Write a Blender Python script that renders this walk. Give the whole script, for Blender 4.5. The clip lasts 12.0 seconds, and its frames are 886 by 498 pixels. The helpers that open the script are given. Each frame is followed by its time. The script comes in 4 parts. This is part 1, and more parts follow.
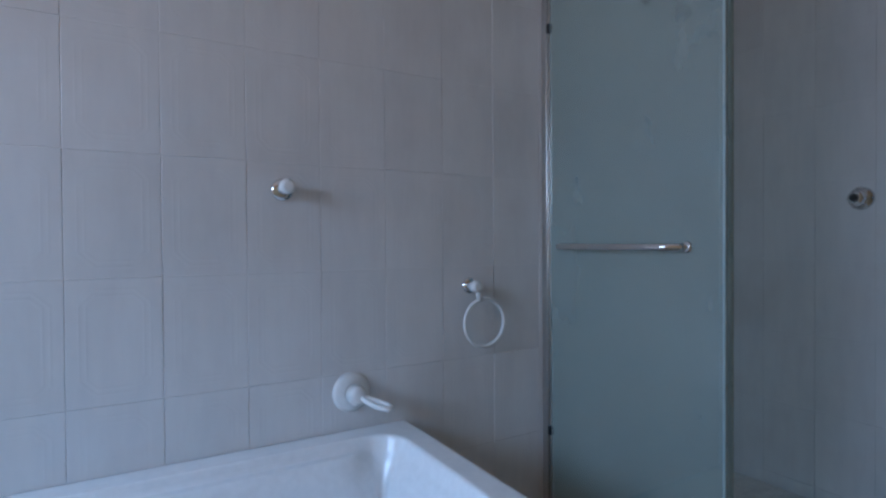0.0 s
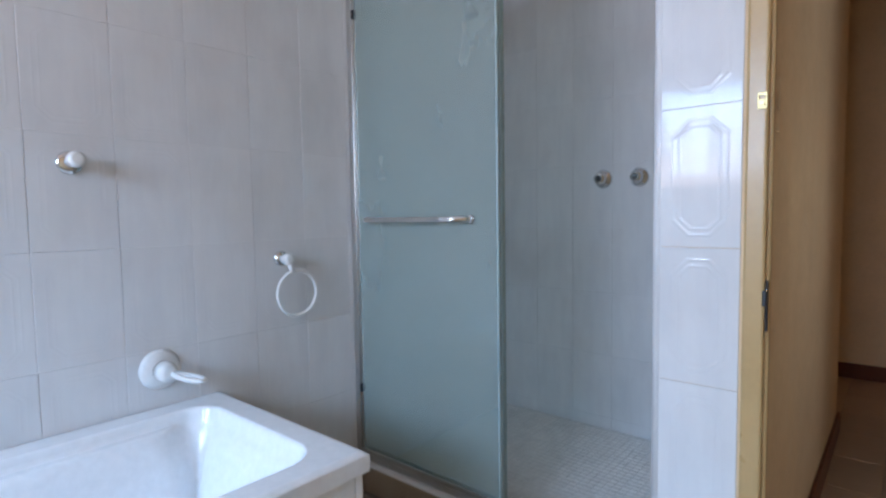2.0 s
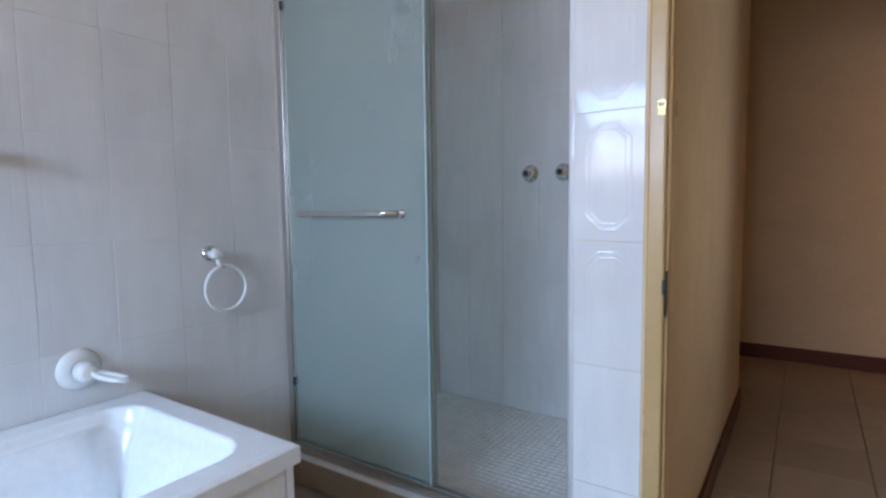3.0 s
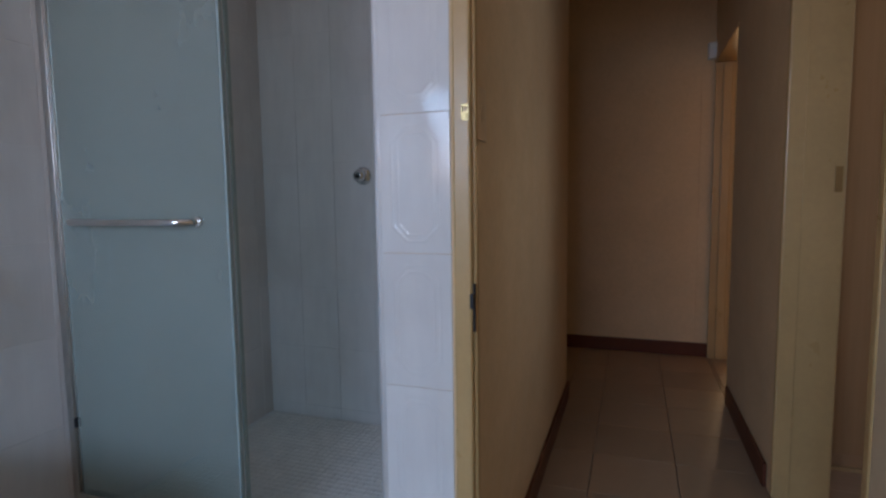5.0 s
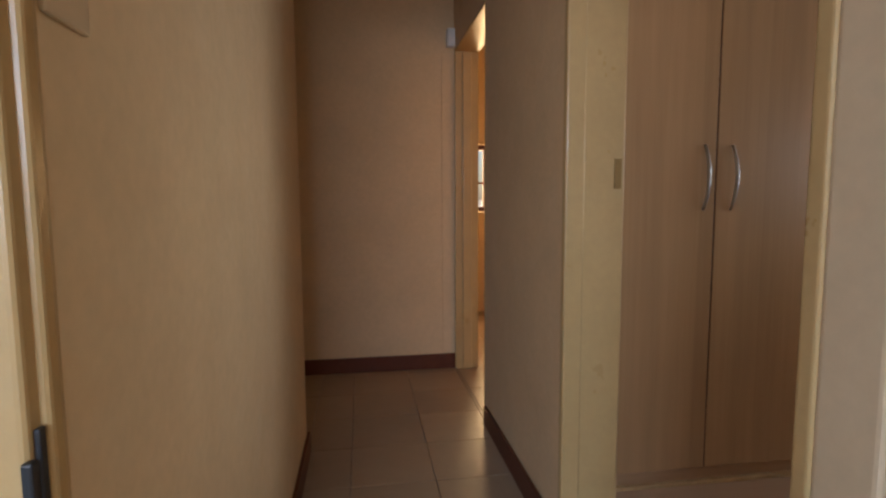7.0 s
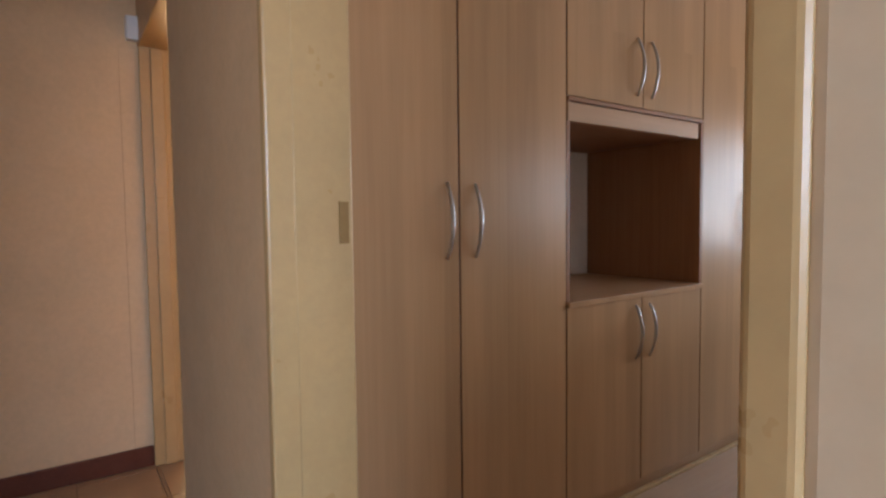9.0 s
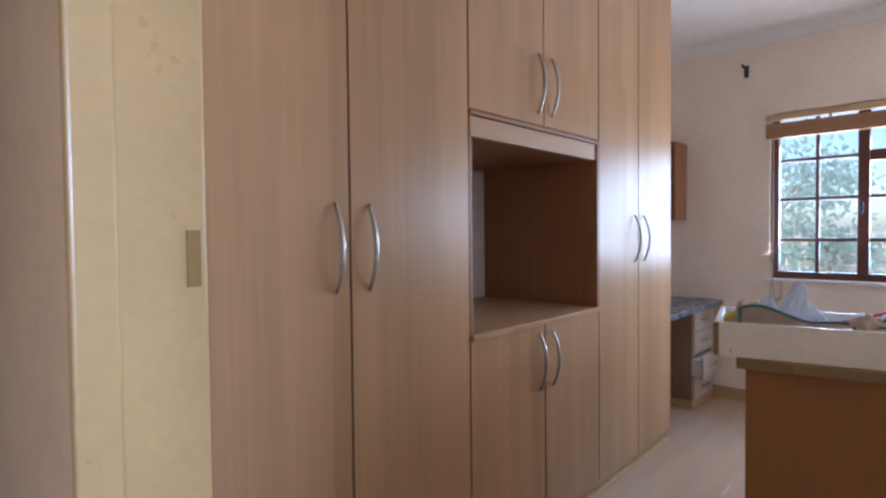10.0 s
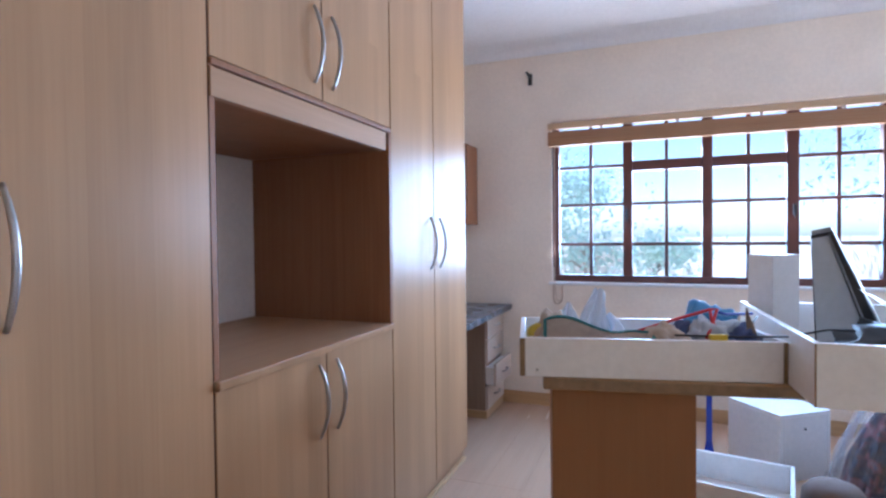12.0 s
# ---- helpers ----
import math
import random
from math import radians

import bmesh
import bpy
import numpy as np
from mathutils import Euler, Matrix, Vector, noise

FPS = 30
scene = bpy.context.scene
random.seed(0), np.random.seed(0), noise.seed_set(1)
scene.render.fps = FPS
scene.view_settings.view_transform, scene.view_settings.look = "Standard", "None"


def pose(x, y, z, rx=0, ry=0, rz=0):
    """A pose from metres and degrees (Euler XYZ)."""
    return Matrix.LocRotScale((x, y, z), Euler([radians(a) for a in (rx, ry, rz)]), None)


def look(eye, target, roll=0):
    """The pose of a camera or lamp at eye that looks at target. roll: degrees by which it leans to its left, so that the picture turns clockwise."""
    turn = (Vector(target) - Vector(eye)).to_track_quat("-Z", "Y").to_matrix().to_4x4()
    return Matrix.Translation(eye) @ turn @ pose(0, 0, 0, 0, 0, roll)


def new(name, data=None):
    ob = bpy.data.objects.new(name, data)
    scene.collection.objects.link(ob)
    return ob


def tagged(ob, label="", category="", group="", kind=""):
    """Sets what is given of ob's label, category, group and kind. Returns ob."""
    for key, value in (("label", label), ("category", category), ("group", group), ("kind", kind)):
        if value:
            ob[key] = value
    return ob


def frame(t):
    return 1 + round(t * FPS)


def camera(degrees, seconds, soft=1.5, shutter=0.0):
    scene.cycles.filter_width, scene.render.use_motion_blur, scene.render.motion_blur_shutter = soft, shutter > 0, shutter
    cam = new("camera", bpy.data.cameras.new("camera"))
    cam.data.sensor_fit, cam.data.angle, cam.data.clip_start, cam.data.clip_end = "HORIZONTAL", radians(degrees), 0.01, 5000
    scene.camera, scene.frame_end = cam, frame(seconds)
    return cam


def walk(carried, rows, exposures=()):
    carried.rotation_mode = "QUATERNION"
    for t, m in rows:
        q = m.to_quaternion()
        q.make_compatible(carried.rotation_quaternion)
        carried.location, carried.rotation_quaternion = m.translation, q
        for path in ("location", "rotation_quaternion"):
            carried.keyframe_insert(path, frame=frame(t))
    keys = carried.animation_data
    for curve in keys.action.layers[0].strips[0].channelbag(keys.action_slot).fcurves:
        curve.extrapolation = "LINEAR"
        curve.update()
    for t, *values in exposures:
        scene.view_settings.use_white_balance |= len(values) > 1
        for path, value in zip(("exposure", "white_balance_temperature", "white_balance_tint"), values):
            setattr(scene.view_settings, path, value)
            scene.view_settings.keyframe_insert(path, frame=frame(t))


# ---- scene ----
cam = camera(78.8, 12.0, soft=2.5)
PATH = [
    (0, (0.048, 0.034, 1.048), (1.056, 1.761, 1.022), -0.4),
    (0.5, (0.004, -0.006, 1.055), (1.210, 1.588, 1.000), -0.6),
    (1, (-0.009, -0.039, 1.049), (1.32, 1.453, 0.983), -0.9),
    (1.5, (-0.013, -0.072, 1.049), (1.42, 1.318, 0.948), -0.9),
    (2, (-0.023, -0.1, 1.048), (1.492, 1.2, 0.918), -0.9),
    (2.5, (-0.037, -0.12, 1.052), (1.548, 1.09, 0.899), -0.8),
    (3, (-0.042, -0.149, 1.061), (1.608, 0.969, 0.892), -0.8),
    (5, (0.13, -0.207, 1.083), (2.008, 0.455, 0.901), -0.8),
    (5.5, (0.296, -0.221, 1.102), (2.222, 0.28, 0.905), -0.6),
    (6, (0.457, -0.195, 1.111), (2.426, 0.093, 0.908), -0.6),
    (6.5, (0.645, -0.135, 1.103), (2.634, -0.145, 0.895), -0.5),
    (7, (0.807, -0.124, 1.068), (2.775, -0.422, 0.878), -0.3),
    (9, (1.25, -0.381, 1.135), (2.883, -1.531, 1.028), -0.7),
    (9.5, (1.332, -0.459, 1.158), (2.874, -1.73, 1.073), -0.7),
    (10, (1.437, -0.513, 1.166), (2.801, -1.974, 1.109), -0.6),
    (10.5, (1.503, -0.562, 1.154), (2.686, -2.175, 1.111), -0.6),
    (11, (1.555, -0.659, 1.156), (2.576, -2.379, 1.113), -0.7),
    (11.5, (1.59, -0.775, 1.155), (2.474, -2.569, 1.112), -0.8),
    (12, (1.633, -0.904, 1.156), (2.367, -2.764, 1.114), -0.6),
]
EXPOSURES = [
    (0, -1.63, 5600, 10), (1, -1.05, 5800, 10), (1.5, -0.78, 6000, 10), (2.5, -0.65, 6050, 10), (3.2, -0.7, 6050, 10), (5, -1.5, 6200, 13), (5.5, -1.72, 6300, 16),
    (6, -1.58, 6550, 14), (6.5, -1.08, 6900, 12), (7, -0.45, 6650, 12), (9, 0.12, 6200, 14), (9.5, 0.26, 5750, 13), (10.5, 0.84, 4980, 11), (11.2, 1.04, 4800, 11), (12, 0.92, 4680, 11)]
walk(cam, [(t, look(eye, target, roll)) for t, eye, target, roll in PATH], EXPOSURES)

# ---- world and light ----
world = bpy.data.worlds.new("sky")
scene.world = world
world.use_nodes = True
wn = world.node_tree.nodes
sky = wn.new("ShaderNodeTexSky")
sky.sky_type, sky.sun_disc = "NISHITA", False
sky.sun_elevation, sky.sun_rotation = radians(58), radians(20)
world.node_tree.links.new(sky.outputs[0], wn["Background"].inputs[0])
wn["Background"].inputs[1].default_value = 0.15


def lamp(name, kind, energy, colour, m, size=(1, 1), angle=0.5, spread=180):
    data = bpy.data.lights.new(name, kind)
    data.energy, data.color = energy, colour
    if kind == "AREA":
        data.shape, data.size, data.size_y = "RECTANGLE", size[0], size[1]
        data.spread = radians(spread)
    else:
        data.angle = radians(angle)
    ob = new(name, data)
    ob.matrix_world = m
    return ob


lamp("sun", "SUN", 5.0, (1, 0.95, 0.88), look((0, 0, 0), (-0.18, -0.5, -0.85)))
# light of the sky and of the sunlit ground that enters by the bedroom and bathroom windows
lamp("skylight_bedroom", "AREA", 54, (0.52, 0.77, 1.0), look((0.95, -4.72, 1.32), (1.3, -0.9, 0.1)), (2.7, 0.82), spread=160)
lamp("ground_glow_bedroom", "AREA", 38, (1.0, 0.85, 0.72), look((0.95, -4.715, 1.38), (1.1, -2.8, 2.6)), (2.7, 0.95))
lamp("skylight_bathroom", "AREA", 122, (0.40, 0.66, 1.0), look((-2.14, 0.65, 1.64), (0.1, 0.60, -0.6)), (1.55, 0.85), spread=135)
lamp("ground_glow_bathroom", "AREA", 40, (1.0, 0.76, 0.66), look((-2.145, 0.65, 1.60), (-0.5, 0.6, 2.47)), (1.55, 0.85), spread=130)
# orange lamp added at the far room's window to warm the passage end
lamp("warm_lamp_far_room", "AREA", 56, (1.0, 0.67, 0.33), look((5.84, -1.5, 1.25), (0, -1.5, 1.0)), (1.0, 0.6))


# ---- materials ----
def shader(name, rough=0.5, metal=0.0):
    m = bpy.data.materials.new(name)
    m.use_nodes = True
    nt = m.node_tree
    b = nt.nodes["Principled BSDF"]
    b.inputs["Roughness"].default_value, b.inputs["Metallic"].default_value = rough, metal
    return m, nt, b


def mapped(nt, scale):
    co = nt.nodes.new("ShaderNodeNewGeometry")
    mp = nt.nodes.new("ShaderNodeMapping")
    mp.inputs["Scale"].default_value = scale
    nt.links.new(co.outputs["Position"], mp.inputs["Vector"])
    return mp.outputs[0]


def ramp(nt, fac, stops):
    r = nt.nodes.new("ShaderNodeValToRGB")
    while len(r.color_ramp.elements) < len(stops):
        r.color_ramp.elements.new(0.5)
    for e, (p, c) in zip(r.color_ramp.elements, stops):
        e.position, e.color = p, (*c, 1)
    nt.links.new(fac, r.inputs[0])
    return r.outputs[0]


def cloud(nt, scale, size=4.0, detail=5, rough=0.6):
    n = nt.nodes.new("ShaderNodeTexNoise")
    n.inputs["Scale"].default_value, n.inputs["Detail"].default_value, n.inputs["Roughness"].default_value = size, detail, rough
    nt.links.new(mapped(nt, scale), n.inputs["Vector"])
    return n.outputs["Fac"]


def mixed(nt, a, b, fac=0.5, how="MULTIPLY"):
    n = nt.nodes.new("ShaderNodeMix")
    n.data_type, n.blend_type = "RGBA", how
    n.inputs["Factor"].default_value = fac
    nt.links.new(a, n.inputs["A"])
    nt.links.new(b, n.inputs["B"])
    return n.outputs["Result"]


def bump(nt, b, fac, strength, dist=0.01):
    n = nt.nodes.new("ShaderNodeBump")
    n.inputs["Strength"].default_value, n.inputs["Distance"].default_value = strength, dist
    nt.links.new(fac, n.inputs["Height"])
    nt.links.new(n.outputs[0], b.inputs["Normal"])


def tone(c, k):
    return tuple(min(1.0, v * k) for v in c)


def surface(name, colour, rough=0.5, metal=0.0, spread=0.12, scale=(1, 1, 1), size=3.0, grain=0.0, grain_size=60.0, spec=0.5):
    m, nt, b = shader(name, rough, metal)
    b.inputs["Specular IOR Level"].default_value = spec
    large = ramp(nt, cloud(nt, scale, size), [(0.3, tone(colour, 1 - spread)), (0.7, tone(colour, 1 + spread * 0.6))])
    fine = ramp(nt, cloud(nt, (1, 1, 1), 45, 3), [(0.3, (0.93, 0.93, 0.93)), (0.7, (1, 1, 1))])
    nt.links.new(mixed(nt, large, fine, 1.0), b.inputs["Base Color"])
    r = ramp(nt, cloud(nt, (1, 1, 1), 9, 4), [(0.3, (rough * 0.8,) * 3), (0.75, (min(1, rough * 1.25),) * 3)])
    nt.links.new(r, b.inputs["Roughness"])
    if grain:
        bump(nt, b, cloud(nt, (1, 1, 1), grain_size, 4), grain)
    return m


def staves(nt, depth, width=0.066, length=2.9):
    """Upright staves of slightly different tone, as in glued beech, shifted from board to board."""
    geo, info, sep, com = (nt.nodes.new("ShaderNode" + n) for n in ("NewGeometry", "ObjectInfo", "SeparateXYZ", "CombineXYZ"))
    shift, across = nt.nodes.new("ShaderNodeMath"), nt.nodes.new("ShaderNodeMath")
    shift.operation, shift.inputs[1].default_value, across.operation = "MULTIPLY", 3.7, "ADD"
    wob = nt.nodes.new("ShaderNodeMath")
    wob.operation, wob.inputs[1].default_value = "MULTIPLY_ADD", 0.018
    nt.links.new(geo.outputs["Position"], sep.inputs[0])
    nt.links.new(info.outputs["Random"], shift.inputs[0])
    nt.links.new(cloud(nt, (3, 3, 1.2), 2.0, 3), wob.inputs[0])
    nt.links.new(sep.outputs["Y"], wob.inputs[2])
    nt.links.new(wob.outputs[0], across.inputs[0])
    nt.links.new(shift.outputs[0], across.inputs[1])
    nt.links.new(sep.outputs["Z"], com.inputs["X"])
    nt.links.new(across.outputs[0], com.inputs["Y"])
    br = nt.nodes.new("ShaderNodeTexBrick")
    br.offset, br.offset_frequency, br.squash = 0.37, 2, 1.0
    for k, v in (("Scale", 1.0), ("Mortar Size", 0.0), ("Bias", 0.0), ("Brick Width", length), ("Row Height", width)):
        br.inputs[k].default_value = v
    br.inputs["Color1"].default_value, br.inputs["Color2"].default_value = (1 - depth, 1 - depth * 1.12, 1 - depth * 1.2, 1), (1, 1, 1, 1)
    nt.links.new(com.outputs[0], br.inputs["Vector"])
    return br.outputs["Color"]


def wood(name, colour, rough=0.35, along="z", contrast=0.16, pores=0.86, broad=1.3, strips=0.0):
    m, nt, b = shader(name, rough)
    b.inputs["Specular IOR Level"].default_value = 0.2
    long = {"z": (9, 9, 0.55), "x": (0.55, 9, 9), "y": (9, 0.55, 9)}[along]
    fine = {"z": (70, 70, 1.6), "x": (1.6, 70, 70), "y": (70, 1.6, 70)}[along]
    a = ramp(nt, cloud(nt, long, broad, 4), [(0.25, tone(colour, 1 - contrast)), (0.55, colour), (0.8, tone(colour, 1 + contrast * 0.7))])
    f = ramp(nt, cloud(nt, fine, 1.6, 3), [(0.3, (pores, pores - 0.02, pores - 0.04)), (0.65, (1, 1, 1))])
    s = ramp(nt, cloud(nt, (1, 1, 1), 1.4, 2), [(0.3, (0.93, 0.92, 0.92)), (0.7, (1, 1, 1))])
    shade = mixed(nt, mixed(nt, a, f, 1.0), s, 1.0)
    if strips:
        shade = mixed(nt, shade, staves(nt, strips), 1.0)
    nt.links.new(shade, b.inputs["Base Color"])
    r = ramp(nt, cloud(nt, long, 1.1, 3), [(0.25, (rough * 0.93,) * 3), (0.75, (rough * 1.08,) * 3)])
    nt.links.new(r, b.inputs["Roughness"])
    bump(nt, b, cloud(nt, fine, 1.6, 3), 0.06, 0.002)
    return m


def tiled(name, colour, rough, spread, spec=0.5):
    """Ceramic whose pieces differ slightly from one another."""
    m, nt, b = shader(name, rough)
    b.inputs["Specular IOR Level"].default_value = spec
    info = nt.nodes.new("ShaderNodeObjectInfo")
    one = ramp(nt, info.outputs["Random"], [(0, tone(colour, 1 - spread)), (1, tone(colour, 1 + spread * 0.5))])
    streak = ramp(nt, cloud(nt, (6, 6, 1.2), 3, 5), [(0.3, (0.93, 0.93, 0.94)), (0.65, (1, 1, 1))])
    dirt = ramp(nt, cloud(nt, (1, 1, 1), 2.2, 6), [(0.28, (0.9, 0.88, 0.86)), (0.6, (1, 1, 1))])
    nt.links.new(mixed(nt, mixed(nt, one, streak, 1.0), dirt, 1.0), b.inputs["Base Color"])
    bump(nt, b, cloud(nt, (1, 1, 1), 9, 2), 0.04, 0.004)
    return m


M_TILE = tiled("white_ceramic", (0.74, 0.73, 0.72), 0.07, 0.03, 0.27)
M_GROUT = surface("pale_grout", (0.80, 0.79, 0.77), 0.7)
M_BRASS = surface("worn_brass", (0.42, 0.32, 0.15), 0.4, 1.0, spread=0.15, size=40)
M_JOINT = surface("grey_floor_grout", (0.26, 0.21, 0.17), 0.9)
# frame paint darkened to give the lock slot its inner shade
M_SLOTSHADE = surface("shaded_frame_slot", (0.30, 0.18, 0.07), 0.9, spec=0.1)
M_POST = surface("pale_gloss_post_paint", (0.66, 0.50, 0.32), 0.35, spread=0.03)
M_FLOORTILE = tiled("beige_floor_tile", (0.38, 0.265, 0.17), 0.32, 0.10)
M_HOBTILE = tiled("brown_hob_tile", (0.36, 0.29, 0.21), 0.3, 0.08)
M_MOSAIC = surface("mosaic", (0.78, 0.76, 0.72), 0.45, spread=0.12, size=16)
M_WALL = surface("cream_wall_paint", (0.725, 0.525, 0.31), 0.7, spread=0.07, grain=0.22, grain_size=10)
M_WALLBED = surface("bedroom_wall_paint", (0.87, 0.765, 0.65), 0.8, spread=0.06, grain=0.22, grain_size=22)
M_CEIL = surface("ceiling_paint", (0.84, 0.82, 0.82), 0.85, spread=0.03, grain=0.08)
M_FRAME = surface("cream_yellow_gloss_paint", (0.51, 0.335, 0.145), 0.33, spread=0.07, size=5, grain=0.06)
M_SKIRT = wood("dark_red_brown_skirting", (0.14, 0.046, 0.026), 0.4, "x")
M_PINE = wood("pale_pine", (0.55, 0.36, 0.18), 0.45, "x")
M_OAK = wood("pale_wood_laminate", (0.475, 0.282, 0.143), 0.3, "z", 0.2, 0.94, 0.7, strips=0.10)
M_OAKX = wood("pale_wood_laminate_crosswise", (0.46, 0.275, 0.15), 0.36, "y", 0.12, 0.92)
# dark brown put into door gaps as their shade, also laid under the floor boards
M_GAP = wood("dark_gap_brown", (0.13, 0.06, 0.032), 0.4, "z")
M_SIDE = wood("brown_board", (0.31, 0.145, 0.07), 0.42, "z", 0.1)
M_TABLE = wood("orange_brown_board", (0.31, 0.15, 0.065), 0.42, "z", 0.06, 0.95)
M_TABTOP = wood("table_edge", (0.40, 0.25, 0.12), 0.4, "x")
M_BLIND = wood("blind_wood", (0.42, 0.24, 0.13), 0.45, "x", 0.12)
M_BLINDPALE = wood("blind_pale_wood", (0.62, 0.45, 0.28), 0.45, "x", 0.12)
M_WINFRAME = surface("red_brown_window_paint", (0.115, 0.038, 0.028), 0.4, spread=0.15, grain=0.08)
M_METAL = surface("brushed_steel", (0.44, 0.42, 0.40), 0.36, 1.0, spread=0.05)
M_CHROME = surface("chrome", (0.75, 0.75, 0.75), 0.1, 1.0, spread=0.03)
# darker and rougher than M_CHROME, for the shower arm and rose
M_DARKCHROME = surface("dark_grey_chrome", (0.20, 0.20, 0.20), 0.35, 0.7, spread=0.2, size=20)
M_ALU = surface("satin_aluminium", (0.62, 0.62, 0.60), 0.35, 1.0, spread=0.08)
M_ENAMEL = surface("white_enamel", (0.85, 0.85, 0.85), 0.12, spread=0.02)
M_PLASTIC = surface("white_plastic", (0.78, 0.77, 0.75), 0.35, spread=0.03)
M_BOARD = surface("white_melamine", (0.83, 0.80, 0.78), 0.4, spread=0.04, size=6)
M_RAW = surface("raw_chipboard_edge", (0.26, 0.17, 0.09), 0.8, spread=0.2, size=30)
M_BLACK = surface("black_plastic", (0.016, 0.017, 0.02), 0.38, spread=0.2)
M_DARKSLATE = surface("slate_grey_laminate", (0.075, 0.085, 0.10), 0.28, spread=0.05, size=30)
M_SILVER = surface("grey_plastic", (0.30, 0.32, 0.34), 0.3, spread=0.03)
M_LID = surface("pale_grey_plastic", (0.50, 0.53, 0.56), 0.22, spread=0.03)
M_SEAL = surface("grey_green_seal", (0.34, 0.43, 0.43), 0.3)
M_DESK = wood("grey_brown_board", (0.30, 0.205, 0.145), 0.42, "z", 0.1)
M_DRAWER = wood("pale_drawer_front", (0.60, 0.49, 0.40), 0.4, "y", 0.06)
M_VINYL = wood("pale_floor_boards", (0.53, 0.362, 0.245), 0.26, "y", 0.07, 0.965)
M_BLUE = surface("blue_plastic", (0.02, 0.05, 0.42), 0.4)
M_TEAL = surface("teal_trim", (0.02, 0.13, 0.12), 0.7)
M_RED = surface("red_plastic", (0.55, 0.02, 0.03), 0.45)
M_YELLOW = surface("yellow_plastic", (0.65, 0.48, 0.03), 0.45)
M_SKYBLUE = surface("light_blue_plastic", (0.10, 0.30, 0.62), 0.35)
M_BEIGE = surface("beige_cloth", (0.55, 0.42, 0.32), 0.9, spread=0.2, size=12)
M_CLOTH = surface("dark_blue_cloth", (0.07, 0.09, 0.2), 0.9, spread=0.5, size=12)
M_PINKCLOTH = surface("pink_cloth", (0.24, 0.075, 0.09), 0.9, spread=0.5, size=14)
def printed(name):
    """Cloth with a blotchy print of navy, maroon and pink."""
    m, nt, b = shader(name, 0.9)
    c = ramp(nt, cloud(nt, (1, 1, 1), 14, 2), [(0.38, (0.02, 0.025, 0.07)), (0.50, (0.05, 0.018, 0.035)), (0.58, (0.22, 0.05, 0.065)), (0.64, (0.30, 0.13, 0.14)), (0.70, (0.04, 0.05, 0.12))])
    nt.links.new(c, b.inputs["Base Color"])
    bump(nt, b, cloud(nt, (1, 1, 1), 30, 3), 0.5, 0.01)
    return m


M_PRINT = printed("printed_cloth")
M_POUFFE = surface("dark_brown_leatherette", (0.19, 0.125, 0.095), 0.8, spread=0.2, size=8)
M_CARD = surface("brown_card", (0.30, 0.21, 0.15), 0.8, spread=0.15)
M_PAVE = surface("sandy_yard", (0.55, 0.49, 0.40), 0.9, spread=0.2, size=1.5)
M_BARK = surface("bark", (0.30, 0.25, 0.20), 0.9, spread=0.3, size=12)
M_BRICK = surface("garden_wall_plaster", (0.62, 0.56, 0.50), 0.9, spread=0.1)


def rim_gloss(nt, low=0.04, high=0.5):
    lw, pw, mr = nt.nodes.new("ShaderNodeLayerWeight"), nt.nodes.new("ShaderNodeMath"), nt.nodes.new("ShaderNodeMapRange")
    lw.inputs[0].default_value = 0.5
    pw.operation = "POWER"
    pw.inputs[1].default_value = 4.0
    mr.inputs["To Min"].default_value, mr.inputs["To Max"].default_value = low, high
    nt.links.new(lw.outputs["Facing"], pw.inputs[0])
    nt.links.new(pw.outputs[0], mr.inputs["Value"])
    return mr.outputs[0]


def clear_glass():
    m, nt, b = shader("clear_glass")
    out = nt.nodes["Material Output"]
    t, g, mx = (nt.nodes.new("ShaderNode" + n) for n in ("BsdfTransparent", "BsdfGlossy", "MixShader"))
    g.inputs["Roughness"].default_value = 0.02
    for a, c in ((rim_gloss(nt), mx.inputs[0]), (t.outputs[0], mx.inputs[1]), (g.outputs[0], mx.inputs[2]), (mx.outputs[0], out.inputs[0])):
        nt.links.new(a, c)
    return m


def shower_glass():
    m, nt, b = shader("frosted_green_glass")
    out = nt.nodes["Material Output"]
    t, d, e, g, m0, m1, m2 = (nt.nodes.new("ShaderNode" + n) for n in ("BsdfTransparent", "BsdfDiffuse", "BsdfTranslucent", "BsdfGlossy", "MixShader", "MixShader", "MixShader"))
    t.inputs[0].default_value = (0.86, 0.93, 0.91, 1)
    d.inputs[0].default_value = (0.66, 0.74, 0.73, 1)
    e.inputs[0].default_value = (0.64, 0.74, 0.75, 1)
    g.inputs["Roughness"].default_value = 0.05
    m0.inputs[0].default_value = 0.4
    film = ramp(nt, cloud(nt, (1, 1, 0.6), 2.5, 5), [(0.3, (0.24, 0.24, 0.24)), (0.7, (0.32, 0.32, 0.32))])
    for a, c in ((d.outputs[0], m0.inputs[1]), (e.outputs[0], m0.inputs[2]), (film, m1.inputs[0]), (t.outputs[0], m1.inputs[1]), (m0.outputs[0], m1.inputs[2]),
                 (rim_gloss(nt), m2.inputs[0]), (m1.outputs[0], m2.inputs[1]), (g.outputs[0], m2.inputs[2]), (m2.outputs[0], out.inputs[0])):
        nt.links.new(a, c)
    return m


